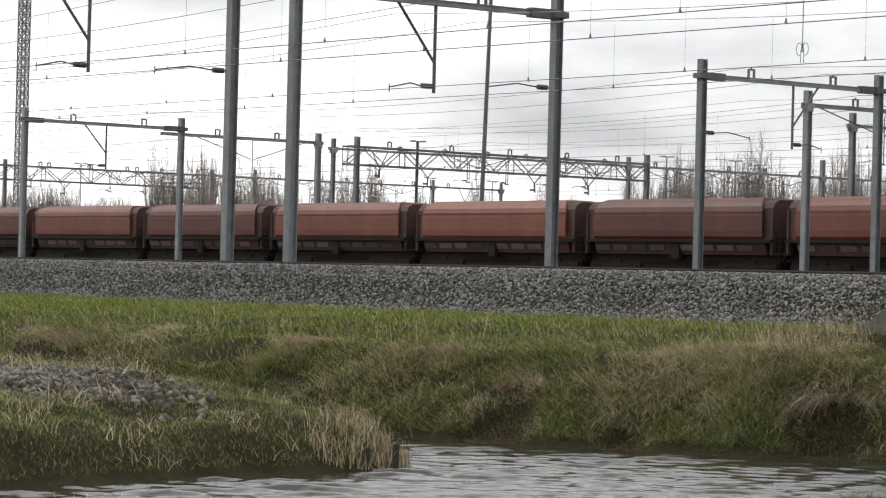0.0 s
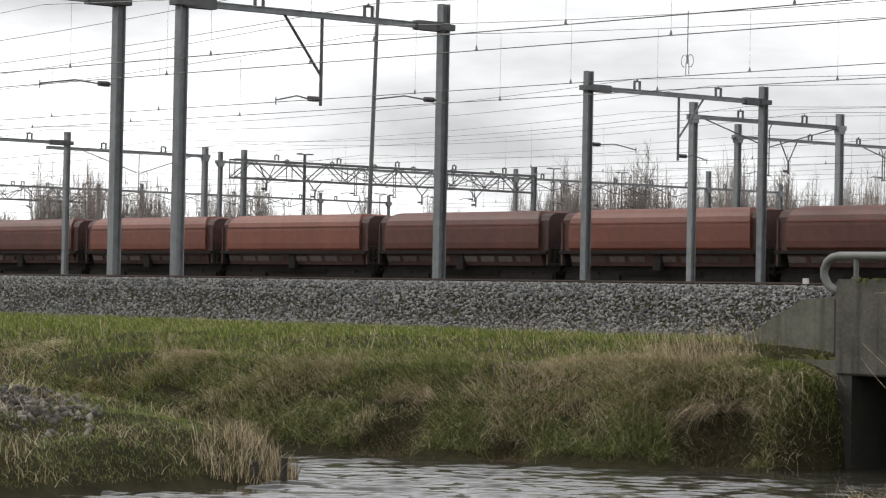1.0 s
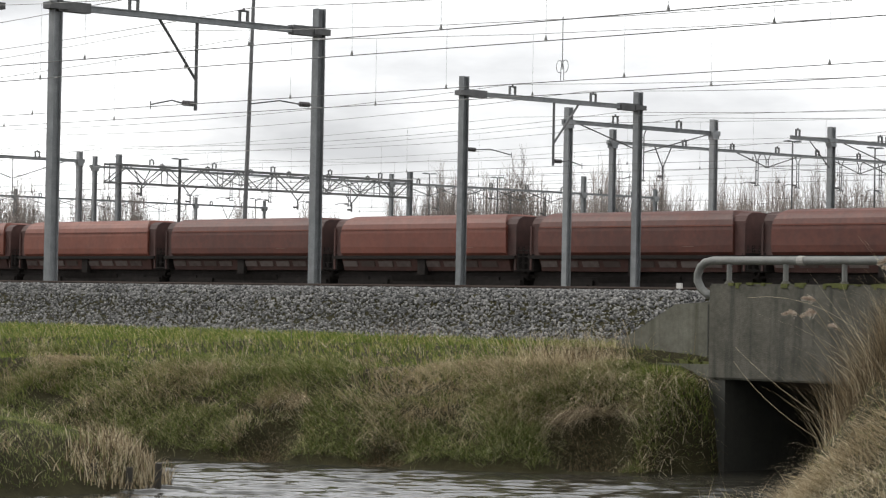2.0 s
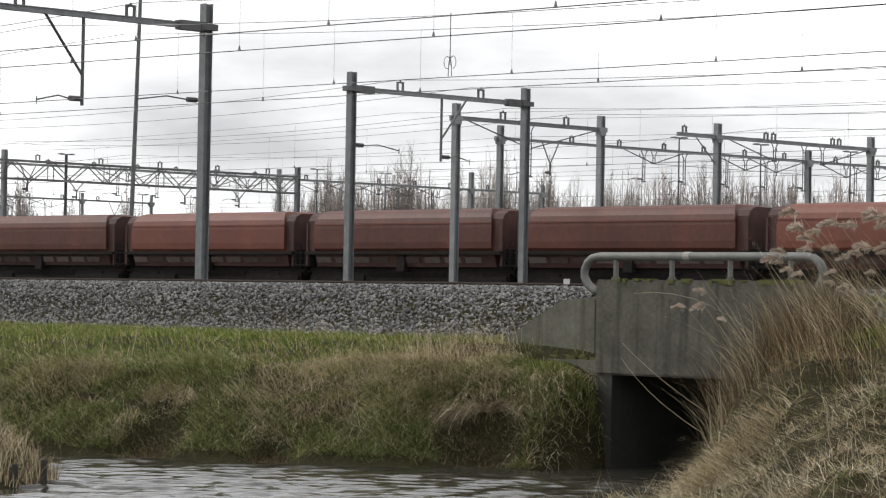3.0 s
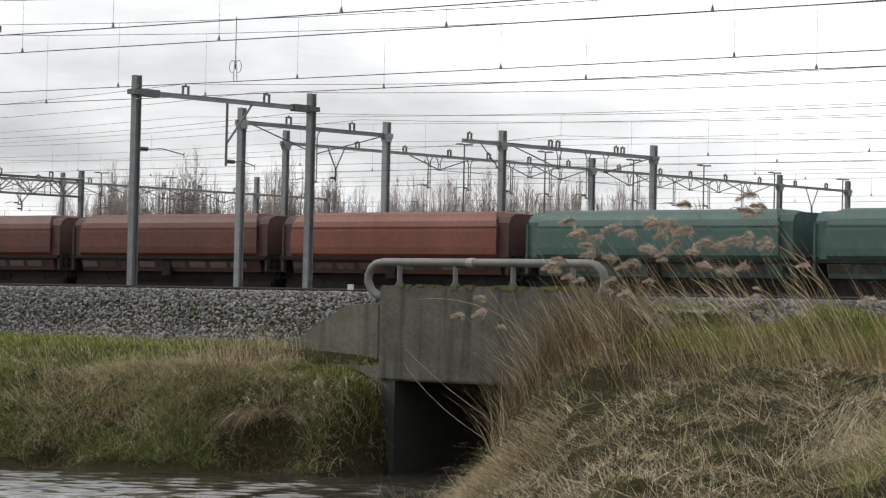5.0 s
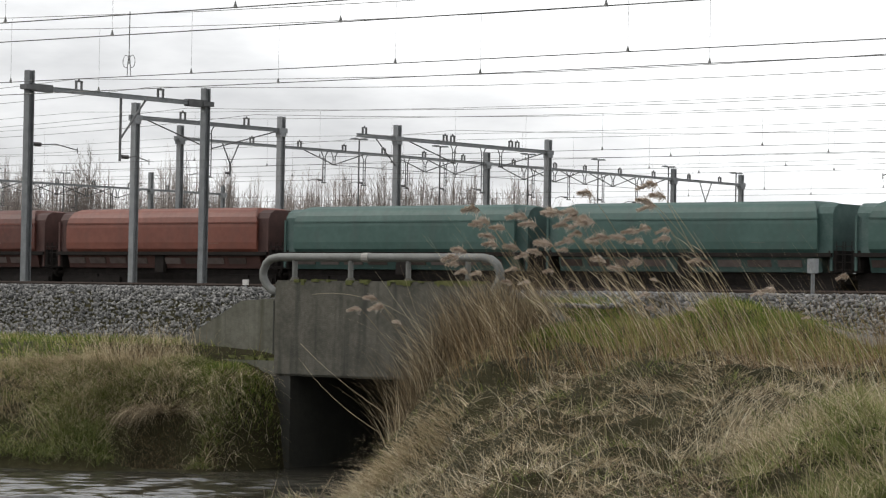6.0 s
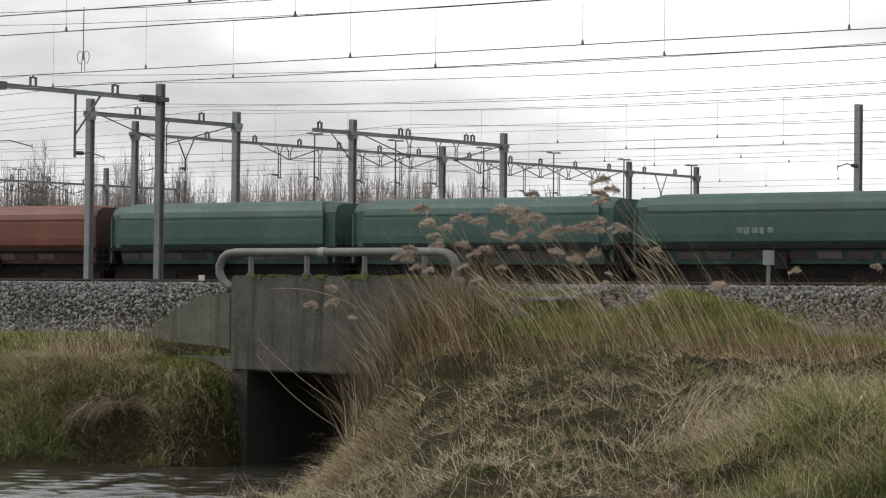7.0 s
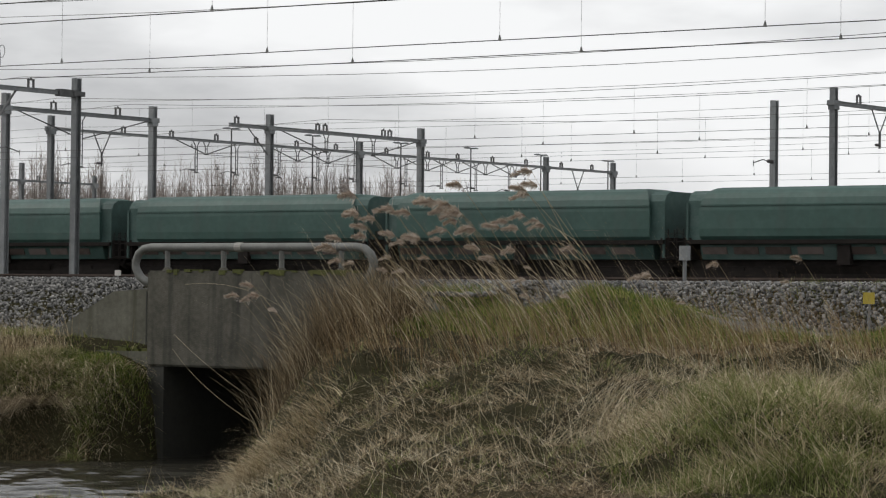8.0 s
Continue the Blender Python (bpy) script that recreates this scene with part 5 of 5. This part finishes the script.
def reed(seed):
    """A tall reed with a bent stalk, leaves and a feathery plume."""
    r = random.Random(seed)
    t = thing("reed", "tall dry reed with a feathery brown plume leaning in the wind", "reed", "tall reeds by the culvert")
    h = r.uniform(1.7, 2.05)
    lean = r.uniform(0.48, 0.72)
    pts = [Vector((-lean * h * (k / 7) ** 1.12, 0.02 * math.sin(k), h * (k / 7) - 0.06 * h * lean * (k / 7) ** 3)) for k in range(8)]
    part("stalk", shape(tube, pts, 0.0046, 5, 0.0026), STRAW, t)
    for k in range(2):
        p = pts[2 + k]
        bm = bmesh.new()
        q = [p + Vector((-0.10 * i - 0.01, 0.03 * r.uniform(-1, 1) * i, 0.13 * i - 0.018 * i * i)) for i in range(4)]
        a = [[bm.verts.new(c + Vector((0, 0, s * 0.007 * (1 - i / 3.2)))) for s in (-1, 1)] for i, c in enumerate(q)]
        for u, v in zip(a, a[1:]):
            bm.faces.new((u[0], u[1], v[1], v[0]))
        part("leaf", bm, STRAW, t)
    bm = bmesh.new()
    tip, back = pts[-1], (pts[-1] - pts[-2]).normalized()
    axis = (back * r.uniform(0.3, 0.8) + Vector((-0.7, r.uniform(-0.3, 0.3), r.uniform(-0.45, 0.1)))).normalized()
    for k in range(430):
        u = r.random() ** 0.8
        p = tip - back * 0.05 + back.lerp(axis, min(1, u * 1.6)) * 0.29 * u - Vector((0, 0, 0.07 * u * u))
        d = (axis * r.uniform(0.4, 1.0) + Vector((r.gauss(0.05, 0.16), r.gauss(0, 0.26), r.gauss(-0.22, 0.34)))).normalized() * r.uniform(0.05, 0.13) * (1.15 - u * 0.75)
        s = Vector((r.gauss(0, 1), r.gauss(0, 1), r.gauss(0, 1))).normalized() * 0.0052
        a = [bm.verts.new(c) for c in (p - s, p + s, p + d + s * 0.5, p + d - s * 0.5)]
        bm.faces.new(a)
    part("plume", bm, PLUME, t, "feathery pale brown plume")
    return t


def build_reeds():
    kinds = [reed(s) for s in range(1, 10)]
    used = [False] * 9
    made = []
    r = random.Random(9)
    for k in range(64):
        az, dist = (r.gauss(7.7, 1.25), r.gauss(38.0, 0.8)) if k < 38 else ((r.uniform(3.2, 7.2), r.gauss(38.5, 0.7)) if k < 52 else (r.uniform(8.5, 14.5), r.uniform(33.0, 39.5)))
        a = radians(az - 43)
        x, y = dist * math.sin(a), dist * math.cos(a)
        z = float(ground_z(np.array([x]), np.array([y]))[0])
        s = r.uniform(0.80, 1.02) if k < 38 else (r.uniform(0.55, 0.8) if k < 52 else r.uniform(0.4, 0.7))
        i = r.randrange(9)
        yaw = 40 + r.uniform(-35, 35)
        m = pose(x, y, z - 0.03, 0, 0, yaw)
        if used[i]:
            ob = copy_thing(kinds[i], m)
        else:
            ob, used[i] = kinds[i], True
            ob.matrix_basis = m
        ob.scale = (s, s, s)
        made.append((ob, x, y, z - 0.03, yaw))
    return made


REEDS = build_reeds()


def build_rubble():
    r = np.random.RandomState(3)
    az, rho = np.radians(r.triangular(-20.5, -18.5, -14.6, 2400) - 43), r.normal(37.3, 0.7, 2400)
    x, y = rho * np.sin(az), rho * np.cos(az)
    k = shore_distance(x, y) > 0.9
    p = np.stack([x, y, ground_z(x, y) + r.uniform(-0.03, 0.025, len(x))], 1)[k]
    v, f = stones(len(p), lambda q, n: p, 0.052, 33)
    tagged(array_mesh("rubble", v, f, RUBBLE), "heap of brown broken stone rubble on the spit", "rubble", kind="stuff")


build_rubble()


def build_stakes():
    for x, y, h in ((-30.1, 20.75, 0.36), (-30.0, 21.25, 0.30), (-30.05, 21.75, 0.34)):
        t = thing("wooden_stake", "dark rotten timber stake at the water's edge", "stake", "stakes at the spit", at=(x, y, WATER_Z - 0.4))
        part("timber", shape(tube, [(0, 0, 0), (0.02, 0.01, 0.4 + h)], 0.055, 7, 0.045), MUD, t)


def build_signs():
    t = thing("relay_box", "small grey equipment box on a post in the ballast", "equipment box", at=(-22.5, 36.1, -0.2))
    part("post", shape(tube, [(0, 0, 0), (0, 0, 0.6)], 0.03, 8), GALV, t)
    part("box", shape(box, -0.07, 0.07, -0.05, 0.05, 0.44, 0.66), GALV, t)
    t = thing("yellow_marker", "small yellow marker plate on a post beside the ballast", "marker", at=(-18.5, 34.5, -0.95))
    part("post", shape(tube, [(0, 0, 0), (0, 0, 0.62)], 0.02, 8), GALV, t)
    part("plate", shape(box, -0.09, 0.09, -0.02, -0.005, 0.56, 0.72), YELLOW, t)
    t = thing("track_marker", "small white marker beside the rail", "marker", at=(-35.3, 37.2, -0.15))
    part("stem", shape(tube, [(0, 0, 0), (0, 0, 0.2)], 0.02, 6), GALV, t)
    part("plate", shape(box, -0.06, 0.06, -0.02, 0.02, 0.12, 0.22), WHITE, t)


def build_path():
    xs = np.arange(-20.8, -9.0, 0.4)
    ys = np.array([32.7, 33.0, 33.35, 33.6, 33.9, 34.15, 34.4])
    xx, yy = np.meshgrid(xs, ys, indexing="ij")
    yy = yy - 0.35 * (xx + 24) / 15
    zz = ground_z(xx, yy) + 0.03
    n = len(ys)
    i = (np.arange(len(xs) - 1)[:, None] * n + np.arange(n - 1)[None, :]).ravel()
    ob = array_mesh("path", np.stack([xx, yy, zz], -1).reshape(-1, 3), np.stack([i, i + n, i + n + 1, i + 1], 1), PATH, True)
    tagged(ob, "narrow grey gravel path at the foot of the ballast", "path", kind="structure")


def bent_reed(pts):
    t = thing("bent_reed", "single long bent reed stalk arching over the water", "reed", "bent reeds over the culvert mouth")
    p = [Vector(q) for q in pts]
    c = []
    for k in range(9):
        u = k / 8
        c.append(p[0] * (1 - u) ** 2 + p[1] * 2 * u * (1 - u) + p[2] * u * u)
    part("stalk", shape(tube, c, 0.0024, 5, 0.0016), PALE, t)


bent_reed(((-25.68, 30.4, -2.08), (-26.9, 30.4, -1.55), (-27.71, 30.4, -0.95)))
bent_reed(((-25.93, 30.2, -2.2), (-27.0, 30.2, -1.75), (-27.56, 30.2, -1.15)))
bent_reed(((-24.83, 30.6, -1.22), (-26.1, 30.6, -0.05), (-27.68, 30.6, -0.22)))


def sapling(x, y, h):
    z = float(ground_z(np.array([x]), np.array([y]))[0])
    t = thing("dry_stem", "thin dark dry weed stem standing in the grass", "weed stem", "dry weed stems", at=(x, y, z - 0.03))
    bm = bmesh.new()
    tube(bm, [(0, 0, 0), (0.01, 0, h * 0.5), (-0.02, 0, h)], 0.008, 5, 0.003)
    part("stem", bm, BARK, t)
    for k, s in ((0.55, 1), (0.75, -1)):
        part("side_twig", shape(tube, [(0, 0, h * k), (s * 0.08, 0, h * (k + 0.2))], 0.004, 4, 0.002), BARK, t)


for sx, sy, sh in ((-41.0, 30.6, 0.75), (-38.6, 30.8, 0.6), (-38.2, 31.0, 0.55), (-36.2, 31.2, 0.5)):
    sapling(sx, sy, sh)

build_stakes()
build_signs()
build_path()


TRAIN = ((0.0, -38.0), (2.0, -54.3), (4.5, -74.8), (6.5, -91.1), (8.0, -103.8))


def train_x(t):
    return float(np.interp(t, [q[0] for q in TRAIN], [q[1] for q in TRAIN]))


def motions():
    # gusts run through the reeds; the ripples drift with the wind
    for ob, x, y, z, yaw in REEDS:
        walk(ob, [(k * 0.4, pose(x, y, z, 0, -1.2 + 2.0 * math.sin(k * 0.4 * 3.4 + x * 1.1) + 1.2 * math.sin(k * 0.4 * 5.3 + yaw), yaw)) for k in range(21)])
    walk(STREAM, [(0.0, pose(0, 0, 0)), (8.0, pose(-1.6, 1.2, 0))])
    for wagon, off in WAGONS:
        walk(wagon, [(t, pose(x + off, 95.0, 0)) for t, x in TRAIN])
        for wheel in [c for c in wagon.children if c.name.startswith("wheelset")]:
            axle = wheel.location.x
            walk(wheel, [(k / 15, pose(axle, 0, 0.46, 0, math.degrees((train_x(k / 15) + 38.0) / 0.46), 0)) for k in range(121)])


motions()
